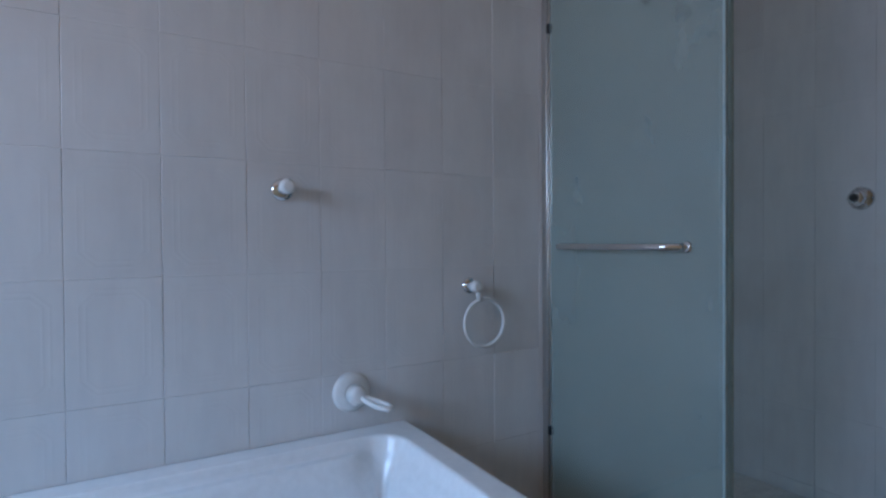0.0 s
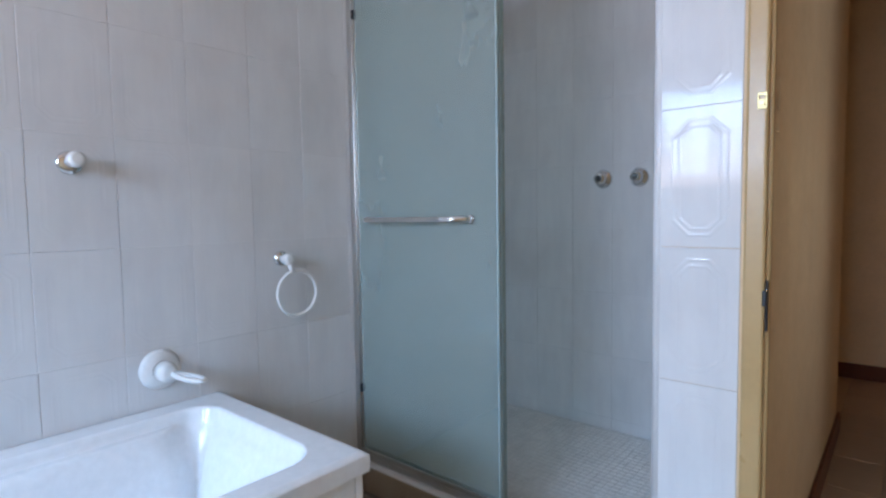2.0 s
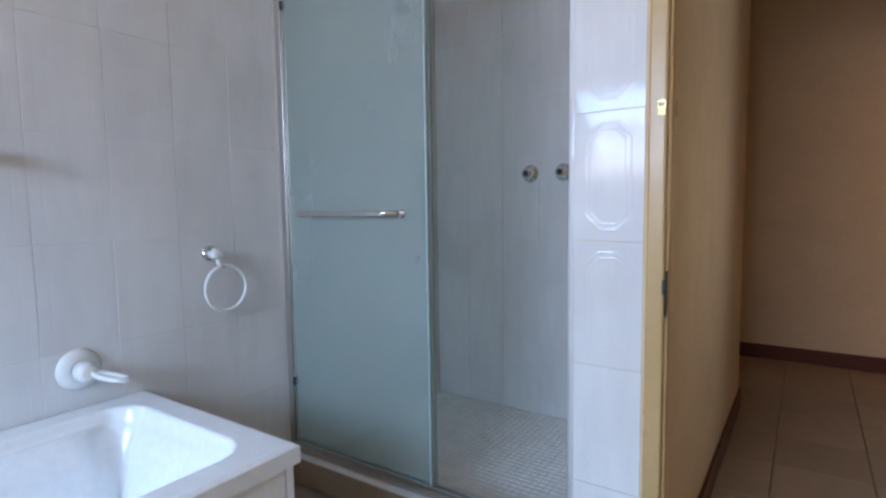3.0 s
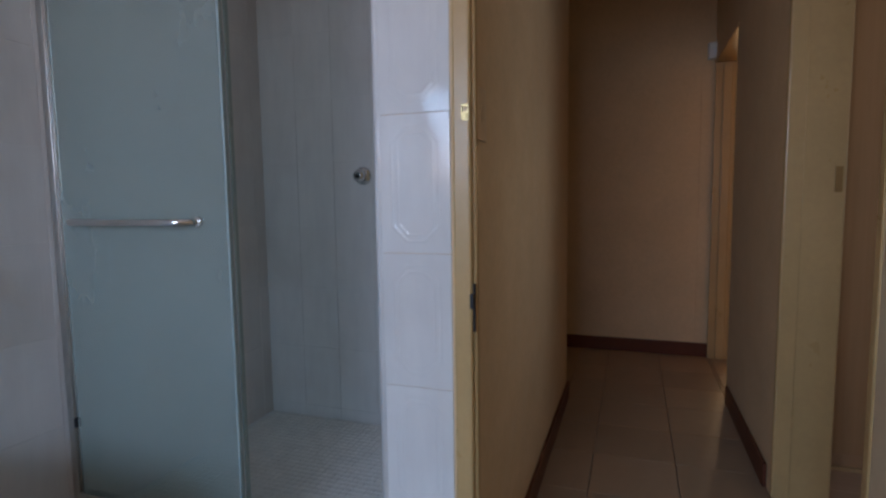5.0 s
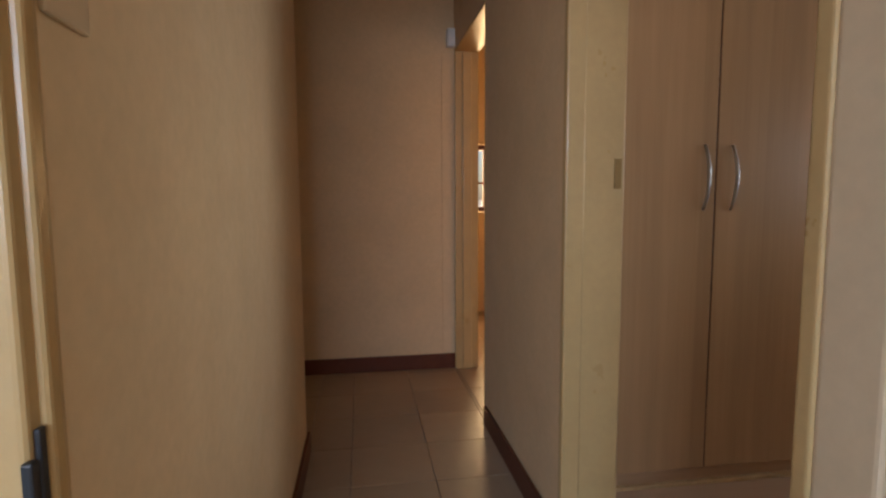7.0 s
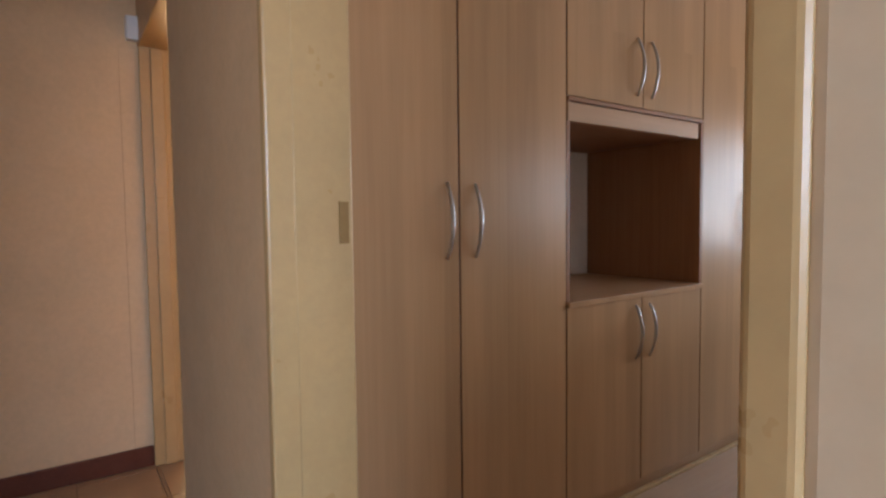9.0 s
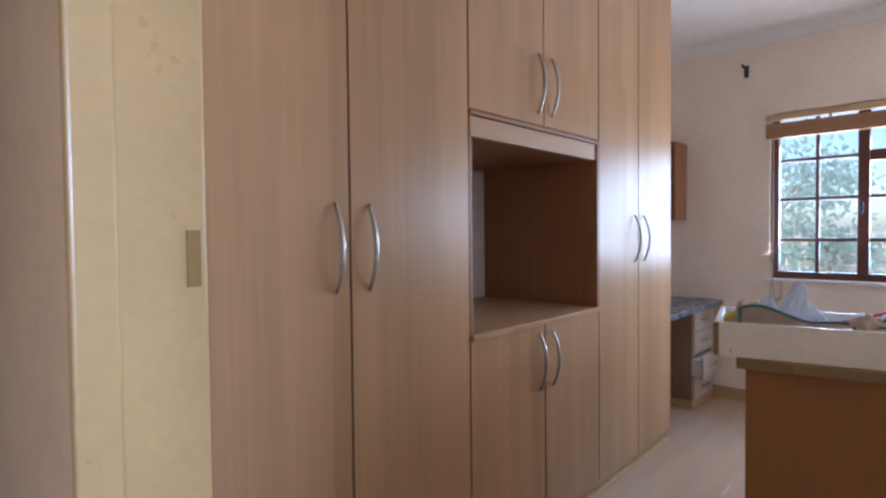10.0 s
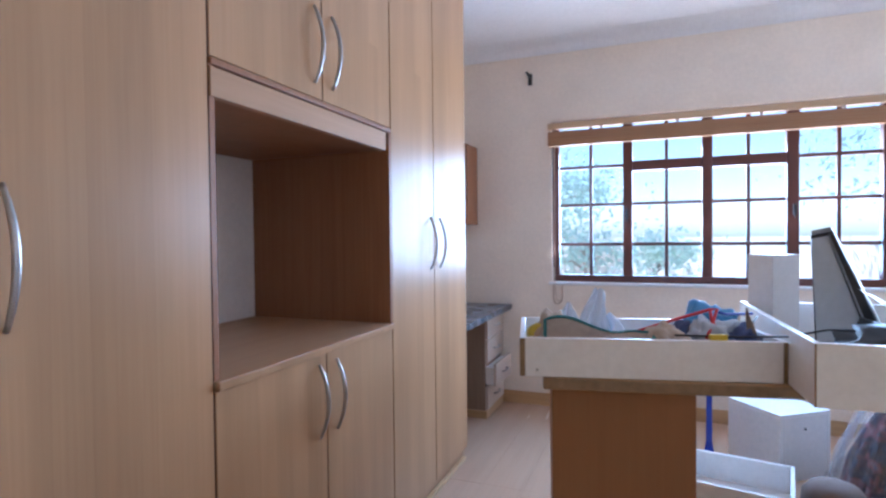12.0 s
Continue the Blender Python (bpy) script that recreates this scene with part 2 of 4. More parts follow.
def leafy():
    m = surface("leaves", (0.26, 0.33, 0.28), 0.55, spread=0.4, size=5)
    nt = m.node_tree
    b, out = nt.nodes["Principled BSDF"], nt.nodes["Material Output"]
    e, mx = nt.nodes.new("ShaderNodeBsdfTranslucent"), nt.nodes.new("ShaderNodeMixShader")
    e.inputs[0].default_value = (0.62, 0.76, 0.66, 1)
    mx.inputs[0].default_value = 0.6
    for a, c in ((b.outputs[0], mx.inputs[1]), (e.outputs[0], mx.inputs[2]), (mx.outputs[0], out.inputs[0])):
        nt.links.new(a, c)
    return m


def clear_film(share, name="clear_plastic_film"):
    m, nt, b = shader(name)
    out = nt.nodes["Material Output"]
    t, mx = nt.nodes.new("ShaderNodeBsdfTransparent"), nt.nodes.new("ShaderNodeMixShader")
    b.inputs["Base Color"].default_value, b.inputs["Roughness"].default_value = (0.7, 0.75, 0.85, 1), 0.18
    mx.inputs[0].default_value = share
    for a, c in ((t.outputs[0], mx.inputs[1]), (b.outputs[0], mx.inputs[2]), (mx.outputs[0], out.inputs[0])):
        nt.links.new(a, c)
    return m


M_GLASS, M_SHOWER, M_FILM, M_LEAF = clear_glass(), shower_glass(), clear_film(0.24), leafy()
M_BAG = clear_film(0.72, "cloudy_plastic_bag")


# ---- building helpers ----
def box(x0, x1, y0, y1, z0, z1, bevel=0.0, seg=2):
    bm = bmesh.new()
    bmesh.ops.create_cube(bm, size=1)
    for v in bm.verts:
        v.co = ((x0 + x1) / 2 + v.co.x * (x1 - x0), (y0 + y1) / 2 + v.co.y * (y1 - y0), (z0 + z1) / 2 + v.co.z * (z1 - z0))
    if bevel:
        bmesh.ops.bevel(bm, geom=bm.edges[:], offset=bevel, segments=seg, affect="EDGES", profile=0.5)
    return bm


def boxes(*rows, bevel=0.0):
    bm = bmesh.new()
    for r in rows:
        one = box(*r, bevel=bevel)
        me = bpy.data.meshes.new("tmp")
        one.to_mesh(me)
        one.free()
        bm.from_mesh(me)
        bpy.data.meshes.remove(me)
    return bm


def tube(points, radius, sides=10, closed=False):
    """A round bar along points; radius may be one number or one for each point."""
    bm = bmesh.new()
    pts = [Vector(p) for p in points]
    n = len(pts)
    rad = radius if isinstance(radius, (list, tuple)) else [radius] * n
    rings, side = [], None
    for i, p in enumerate(pts):
        a = pts[(i - 1) % n] if (closed or i) else p
        b = pts[(i + 1) % n] if (closed or i < n - 1) else p
        d = (b - a).normalized()
        if side is None:
            side = d.orthogonal().normalized()
        side = (side - d * side.dot(d)).normalized()
        other = d.cross(side)
        rings.append([bm.verts.new(p + (side * math.cos(2 * math.pi * k / sides) + other * math.sin(2 * math.pi * k / sides)) * rad[i]) for k in range(sides)])
    for i in range(n if closed else n - 1):
        r, s = rings[i], rings[(i + 1) % n]
        for k in range(sides):
            bm.faces.new((r[k], r[(k + 1) % sides], s[(k + 1) % sides], s[k]))
    if not closed:
        bm.faces.new(rings[0][::-1])
        bm.faces.new(rings[-1])
    for f in bm.faces:
        f.smooth = True
    return bm


def lathe(profile, sides=28, m=None):
    """A turned shape from (radius, height) pairs round z, then moved by m."""
    bm = bmesh.new()
    rings = [[bm.verts.new((r * math.cos(2 * math.pi * k / sides), r * math.sin(2 * math.pi * k / sides), h)) for k in range(sides)] for r, h in profile]
    for r, s in zip(rings, rings[1:]):
        for k in range(sides):
            bm.faces.new((r[k], r[(k + 1) % sides], s[(k + 1) % sides], s[k])).smooth = True
    bm.faces.new(rings[0][::-1])
    bm.faces.new(rings[-1])
    if m is not None:
        bm.transform(m)
    return bm


def sheet(nx, ny, fn, thick=0.0):
    """A surface of nx by ny cells through fn(u, v)."""
    bm = bmesh.new()
    g = [[bm.verts.new(fn(i / nx, j / ny)) for j in range(ny + 1)] for i in range(nx + 1)]
    for i in range(nx):
        for j in range(ny):
            bm.faces.new((g[i][j], g[i + 1][j], g[i + 1][j + 1], g[i][j + 1])).smooth = True
    if thick:
        bmesh.ops.solidify(bm, geom=bm.faces[:], thickness=thick)
    return bm


def mesh_of(name, bm, material):
    bmesh.ops.recalc_face_normals(bm, faces=bm.faces[:])
    me = bpy.data.meshes.new(name)
    bm.to_mesh(me)
    bm.free()
    me.materials.append(material)
    return me


def part(name, bm, material, parent, label=""):
    ob = new(name, mesh_of(name, bm, material))
    ob.parent = parent
    ob.matrix_parent_inverse = parent.matrix_basis.inverted()
    return tagged(ob, label)


def thing(name, bm, material, label, category, group="", kind=""):
    return tagged(new(name, mesh_of(name, bm, material)), label, category, group, kind)


def base(name, label, category, group="", at=(0, 0, 0)):
    ob = new(name)
    ob.location = at
    ob.empty_display_size = 0.1
    return tagged(ob, label, category, group)


def structure(name, bm, material, label, category):
    return thing(name, bm, material, label, category, kind="structure")


# ---- large structure ----
TOP = 2.47
YB, XP, XS, YR, YL, XE, XF, YW = 1.53, 1.213, 1.345, -0.692, 0.118, 4.081, 2.546, -4.58
XT = 2.385     # shower's tap wall
XB = 3.19      # bedroom's east wall
wall_north = structure("wall_north", box(-2.15, 4.23, YB + 0.0022, 1.70, 0, TOP), M_GROUT, "white ceramic tiled bathroom wall behind the bathtub", "wall")
wall_west = structure("wall_west", boxes((-2.15, -2.0, -0.87, -0.16, 0, TOP), (-2.15, -2.0, 1.45, YB + 0.0022, 0, TOP), (-2.15, -2.0, -0.16, 1.45, 0, 1.15), (-2.15, -2.0, -0.16, 1.45, 2.10, TOP)), M_WALLBED, "pale painted bathroom wall with a window opening", "wall")
wall_nib = structure("wall_nib", boxes((XP + 0.003, 3.04, YL, 0.33, 0, TOP)), M_WALL, "cream painted passage wall beside the shower", "wall")
wall_lintel = structure("wall_lintel", boxes((XP + 0.008, 1.33, YR, YL, 2.0, TOP)), M_WALL, "cream painted wall above the bathroom doorway", "wall")
wall_shower = structure("wall_shower", box(XT + 0.0022, 2.50, 0.33, YB + 0.008, 0, TOP), M_GROUT, "white tiled end wall of the shower", "wall")
wall_cross = structure("wall_cross", box(2.92, 3.04, 0.33, YB + 0.008, 0, TOP), M_WALL, "cream painted side wall of the cross passage", "wall")
wall_end = structure("wall_end", box(XE, 4.23, -0.70, YB + 0.008, 0, TOP), M_WALL, "cream painted end wall of the passage", "wall")
structure("wall_passage_1", box(-2.0, 1.262, -0.87, YR, 0, TOP), M_WALL, "cream painted passage wall beside the bedroom doorway", "wall")
structure("wall_passage_2", box(2.281, 3.247, -0.87, YR, 0, TOP), M_WALL, "cream painted passage wall between two doorways", "wall")
structure("trim_post", box(1.2625, 1.358, -0.866, -0.650, 0, TOP - 0.001, 0.012, 4), M_POST, "pale gloss-painted rounded post between the two doorways", "trim")
structure("lintel_1", box(1.359, 2.281, -0.87, YR, 1.965, TOP), M_WALL, "cream painted wall above the bedroom doorway", "wall")
structure("lintel_2", box(3.247, XE, -0.832, YR, 1.945, TOP), M_WALL, "cream painted wall above the far doorway", "wall")
structure("wall_passage_3", box(4.10, 5.70, -0.832, -0.70, 0, TOP), M_WALL, "cream painted wall past the end of the passage", "wall")
wall_bedroom_east = structure("wall_bedroom_east", box(XB, 3.34, -4.73, -0.87, 0, TOP), M_WALLBED, "pale painted bedroom wall behind the wardrobe", "wall")
WX0, WX1, WZ0, WZ1 = -0.42, 2.29, 0.85, 1.93


def pierced_wall(x0, x1, y0, y1, z0, z1, a0, a1, c0, c1):
    """A wall along x with one opening from a0 to a1 and c0 to c1, in one piece."""
    bm = bmesh.new()
    rings = []
    for y in (y0, y1):
        for q in (((x0, z0), (x1, z0), (x1, z1), (x0, z1)), ((a0, c0), (a1, c0), (a1, c1), (a0, c1))):
            rings.append([bm.verts.new((x, y, z)) for x, z in q])
    for p, q in ((rings[0], rings[1]), (rings[2], rings[3]), (rings[0], rings[2]), (rings[1], rings[3])):
        for k in range(4):
            bm.faces.new((p[k], p[(k + 1) % 4], q[(k + 1) % 4], q[k]))
    return bm


wall_bedroom_south = structure("wall_bedroom_south", pierced_wall(-0.60, XB, -4.73, YW, 0, TOP, WX0, WX1, WZ0, WZ1), M_WALLBED, "pale rough-plastered bedroom wall around a wide window", "wall")
wall_bedroom_west = structure("wall_bedroom_west", box(-0.75, -0.60, -4.73, -0.87, 0, TOP), M_WALLBED, "pale painted bedroom side wall", "wall")
wall_far_room = structure("wall_far_room", boxes(
    (3.34, 5.85, -3.3, -3.15, 0, TOP), (5.70, 5.85, -3.15, -2.0, 0, TOP), (5.70, 5.85, -1.0, -0.7, 0, TOP),
    (5.70, 5.85, -2.0, -1.0, 0, 0.93), (5.70, 5.85, -2.0, -1.0, 1.55, TOP)), M_WALL, "peach lit wall of the room past the passage with a window opening", "wall")
ceiling = structure("ceiling", box(-2.15, 5.85, -4.73, 1.70, TOP, 2.60), M_CEIL, "plain white painted ceiling", "ceiling")
floor = structure("floor", boxes((-2.15, 5.85, -0.78, 1.70, -0.15, -0.008), (3.2, 5.85, -3.3, -0.78, -0.15, -0.008)), M_JOINT, "beige ceramic tiled floor with thin grey joints", "floor")
floor_bedroom = structure("floor_bedroom", box(-0.75, 3.2, -4.73, -0.78, -0.15, -0.012), M_GAP, "pale wood-look bedroom floor in wide boards", "floor")


def cove(x0, x1, y, name):
    """A coved ceiling moulding along x against the wall at y."""
    bm = bmesh.new()
    n, r = 8, 0.085
    prof = [(0, 0), (0.004, 0)] + [(r * (1 - math.cos(a)) * 0.95 + 0.006, r * math.sin(a) * 0.95) for a in [math.pi / 2 * k / n for k in range(n + 1)]] + [(r + 0.01, r), (0, r)]
    a, b = ([bm.verts.new((x, y + p, TOP - r + q)) for p, q in prof] for x in (x0, x1))
    for k in range(len(prof)):
        j = (k + 1) % len(prof)
        bm.faces.new((a[k], a[j], b[j], b[k]))
    bm.faces.new(a[::-1])
    bm.faces.new(b)
    return structure(name, bm, M_CEIL, "white coved moulding along the bedroom ceiling", "trim")


cove(-0.60, XB, YW, "trim_cornice")


def skirting(name, x0, x1, y0, y1, h, material, label):
    return structure(name, box(x0, x1, y0, y1, 0, h, 0.003), material, label, "baseboard")


DARK = "dark red-brown skirting board along the passage wall"
skirting("baseboard_1", 1.275, 3.052, YL - 0.014, YL - 0.001, 0.092, M_SKIRT, DARK)
skirting("baseboard_2", 3.041, 3.054, YL, 1.5, 0.092, M_SKIRT, DARK)
skirting("baseboard_3", XE - 0.014, XE - 0.001, -0.708, 1.5, 0.094, M_SKIRT, DARK)
skirting("baseboard_4", 2.33, 3.208, YR + 0.001, YR + 0.014, 0.092, M_SKIRT, DARK)
PALE = "pale pine skirting board along the bedroom wall"
skirting("baseboard_5", -0.6, XB, YW + 0.001, YW + 0.016, 0.085, M_PINE, PALE)
skirting("baseboard_6", -0.598, -0.584, YW + 0.02, -0.88, 0.085, M_PINE, PALE)


def door_frame(name, label, axis, wall0, wall1, a0, a1, head, stop=None, w=0.015, lined=False):
    """A pressed steel frame round an opening from a0 to a1 along axis, in a wall that runs from wall0 to wall1 across it."""
    ob = base(name, label, "door frame", at=(a0, wall0, 0) if axis == "x" else (wall0, a0, 0))
    tagged(ob, kind="structure")

    def bar(p, s0, s1, t0, t1, z0, z1):
        r = (s0, s1, t0, t1, z0, z1) if axis == "x" else (t0, t1, s0, s1, z0, z1)
        return part(p, box(*r, 0.006, 3), M_FRAME, ob)

    lip = 0.004
    stop = stop or ((wall0 + wall1) / 2 - 0.028, (wall0 + wall1) / 2 + 0.028)
    for sgn, a in ((1, a0), (-1, a1)):
        s = sorted((a - sgn * w, a))
        bar("jamb", s[0], s[1], wall0 - lip, wall1 + lip, 0, head + w)
        e = sorted((a - sgn * (w + 0.008 if lined and sgn > 0 else 0.006), a + sgn * (0.011 if axis == "x" and not (lined and sgn > 0) else 0.007)))
        bar("door_stop", e[0], e[1], *(stop if sgn < 0 or not lined else (wall0 - 0.006, wall1 + 0.047)), 0, head)
    bar("head", a0 - w, a1 + w, wall0 - lip - 0.002, wall1 + lip + 0.002, head, head + w)
    return ob


door_1 = door_frame("door_1", "cream-yellow painted steel frame of the open bathroom doorway", "y", XP + 0.002, 1.262, -0.655, 0.111, 1.96, (1.228, 1.250), 0.040)
door_2 = door_frame("door_2", "cream-yellow painted steel frame of the open bedroom doorway", "x", -0.868, YR - 0.002, 1.374, 2.266, 1.95, (-0.748, -0.690), lined=True)
door_3 = door_frame("door_3", "cream-yellow painted steel frame of the doorway past the passage", "x", -0.832, YR - 0.002, 3.262, 4.045, 1.93)
# lock fittings on the frames
part("strike_plate", boxes((1.2075, 1.2105, 0.1135, 0.1160, 1.245, 1.277), (1.2075, 1.2105, 0.1270, 0.1295, 1.245, 1.277), (1.2075, 1.2105, 0.1161, 0.1269, 1.245, 1.250), (1.2075, 1.2105, 0.1161, 0.1269, 1.259, 1.263), (1.2075, 1.2105, 0.1161, 0.1269, 1.272, 1.277), (1.204, 1.2072, 0.117, 0.126, 1.2505, 1.2585)), M_BRASS, door_1, "worn brass strike plate with two slots")
# the tall black block stands in for the shade inside the latch slot
part("latch_slot", boxes((1.2165, 1.2255, 0.1055, 0.1105, 0.80, 0.905), (1.206, 1.2165, 0.1065, 0.1145, 0.852, 0.884), bevel=0.002), M_BLACK, door_1, "latch with its shaded slot drawn as a black block")
# no hole here: a thin block coloured like the shaded slot
part("lock_recess", box(2.2625, 2.2665, -0.860, -0.840, 1.09, 1.175), M_SLOTSHADE, door_2, "lock slot in the frame, its shade painted as a darker block")


structure("trim_chase", box(XE - 0.0045, XE - 0.0005, -0.70, -0.615, 0.096, 1.92, 0.0015), M_WALL, "shallow plastered pipe chase on the end wall", "trim")


def light_switch():
    """A rocker switch on the passage wall beside the bathroom doorway."""
    ob = base("light_switch", "cream plastic rocker light switch on the passage wall", "light switch", at=(1.312, YL, 1.27))
    part("plate", box(1.277, 1.347, YL - 0.006, YL - 0.0005, 1.212, 1.328, 0.002, 3), M_POST, ob)
    part("rocker", box(1.302, 1.322, YL - 0.0085, YL - 0.0062, 1.252, 1.288, 0.001), M_POST, ob)


light_switch()


# ---- bathroom ----
def bathtub():
    ob = base("bathtub", "white enamelled bathtub with a wide rim against the tiled wall", "bathtub", at=(-0.05, 1.18, 0))
    x0, x1, y0, y1, z = -0.93, 0.792, 0.835, YB - 0.001, 0.5
    ox0, ox1, oy0, oy1 = x0 + 0.10, x1 - 0.082, y0 + 0.078, y1 - 0.072      # the opening inside the rim

    def ease(a, b, v):
        k = min(1.0, max(0.0, (v - a) / (b - a)))
        return k * k * (3 - 2 * k)

    def inside(x, y, a0, a1, b0, b1, rad):
        """Depth inside a rectangle with round corners, below zero outside."""
        qx, qy = abs(x - (a0 + a1) / 2) - (a1 - a0) / 2 + rad, abs(y - (b0 + b1) / 2) - (b1 - b0) / 2 + rad
        return rad - math.hypot(max(qx, 0), max(qy, 0)) - min(max(qx, qy), 0)

    def height(x, y):
        d = inside(x, y, ox0, ox1, oy0, oy1, 0.085)
        ledge = ease(ox1 - 0.06, ox1 - 0.17, x) * ease(ox0 + 0.10, ox0 + 0.30, x)
        shelf = inside(x, y, ox0, ox1 - 0.002, oy0, oy1 - 0.045 * ledge, 0.085)
        lip = 0.030 * ease(-0.002, 0.016, d)
        deep = 0.19 * ease(-0.004, 0.11, shelf) + 0.16 * ease(0.03, 0.27, shelf)
        edge = min(x1 - x, y - y0)
        return z - lip - deep - 0.010 * (1 - ease(0.0, 0.014, edge))

    def spread(lo, hi, n, rim):
        """Stations from lo to hi, closer together near both ends."""
        return sorted({lo + (hi - lo) * k / n for k in range(n + 1)} | {lo + rim * k / 40 for k in range(41)} | {hi - rim * k / 40 for k in range(41)})

    xs, ys = spread(x0, x1, 60, 0.22), spread(y0, y1, 30, 0.20)
    bm = bmesh.new()
    grid = [[bm.verts.new((x, y, height(x, y))) for y in ys] for x in xs]
    for a, b in zip(grid, grid[1:]):
        for k in range(len(ys) - 1):
            bm.faces.new((a[k], b[k], b[k + 1], a[k + 1])).smooth = True
    rim = [grid[i][0] for i in range(len(xs))] + grid[-1][1:] + [grid[i][-1] for i in range(len(xs) - 2, -1, -1)] + grid[0][-2:0:-1]
    low = [bm.verts.new((v.co.x, v.co.y, z - 0.05)) for v in rim]
    for k in range(len(rim)):
        q = (k + 1) % len(rim)
        bm.faces.new((rim[k], low[k], low[q], rim[q]))
    part("basin", bm, M_ENAMEL, ob)
    part("end_panel", box(x1 - 0.035, x1 - 0.012, y0 + 0.012, y1 - 0.004, 0.0, z - 0.03, 0.003), M_ENAMEL, ob)
    part("front_panel", box(x0 + 0.02, x1 - 0.037, y0 + 0.012, y0 + 0.035, 0.0, z - 0.03, 0.003), M_ENAMEL, ob)
    return ob


bathtub()


def facing(x, y, z):
    """Pose of a fitting on the north wall, its axis pointing out of the wall."""
    return Matrix.Translation((x, y, z)) @ Matrix.Rotation(radians(90), 4, "X")


def robe_hook():
    ob = base("robe_hook", "white robe hook with a chrome rose on the tiled wall", "hook", at=(0.413, YB, 1.193))
    part("rose", lathe([(0.030, 0), (0.030, 0.004), (0.026, 0.009), (0.012, 0.012)], 28, facing(0.413, YB, 1.193)), M_CHROME, ob, "chrome wall rose")
    part("peg", lathe([(0.010, 0.008), (0.010, 0.022), (0.019, 0.03), (0.021, 0.05), (0.019, 0.058), (0.012, 0.061)], 24, facing(0.416, YB, 1.199)), M_PLASTIC, ob)


def towel_ring():
    ob = base("towel_ring", "white plastic towel ring with a chrome rose", "towel ring", at=(1.020, YB, 0.904))
    part("rose", lathe([(0.026, 0), (0.026, 0.004), (0.022, 0.009), (0.011, 0.012)], 28, facing(1.020, YB, 0.904)), M_CHROME, ob, "chrome wall rose")
    part("knob", lathe([(0.010, 0.008), (0.010, 0.024), (0.019, 0.030), (0.020, 0.048), (0.017, 0.056), (0.009, 0.058)], 24, facing(1.020, YB, 0.902)), M_PLASTIC, ob)
    part("hanger", tube([(1.022, YB - 0.045, 0.896), (1.028, YB - 0.045, 0.871), (1.035, YB - 0.045, 0.858)], 0.009, 12), M_PLASTIC, ob)
    part("ring", tube([(1.051 + 0.077 * math.sin(a), YB - 0.045, 0.784 + 0.077 * math.cos(a)) for a in [2 * math.pi * k / 48 for k in range(48)]], 0.0062, 10, True), M_PLASTIC, ob)


def bath_mixer():
    x, z = 0.607, 0.612
    ob = base("bath_mixer", "white lever mixer on a round plate above the bathtub", "tap", at=(x, YB, z))
    part("plate", lathe([(0.058, 0), (0.058, 0.004), (0.050, 0.012), (0.030, 0.016)], 36, facing(x, YB, z)), M_PLASTIC, ob)
    part("collar", lathe([(0.026, 0.014), (0.026, 0.028), (0.024, 0.030)], 28, facing(x, YB, z)), M_CHROME, ob, "dark chrome collar")
    part("cap", lathe([(0.028, 0.03), (0.029, 0.05), (0.026, 0.062), (0.015, 0.068)], 28, facing(x, YB, z)), M_PLASTIC, ob)
    loop = []
    for k in range(24):
        a = 2 * math.pi * k / 24
        along, across = 0.060 - 0.052 * math.cos(a), 0.019 * math.sin(a) * (1.1 - 0.35 * math.cos(a))
        loop.append((x + 0.012 + along * 0.32 + across * 0.95, YB - 0.055 - along * 0.92, z - 0.004 - along * 0.12 - across * 0.12))
    part("lever", tube(loop, 0.0075, 10, True), M_PLASTIC, ob)


robe_hook()
towel_ring()
bath_mixer()


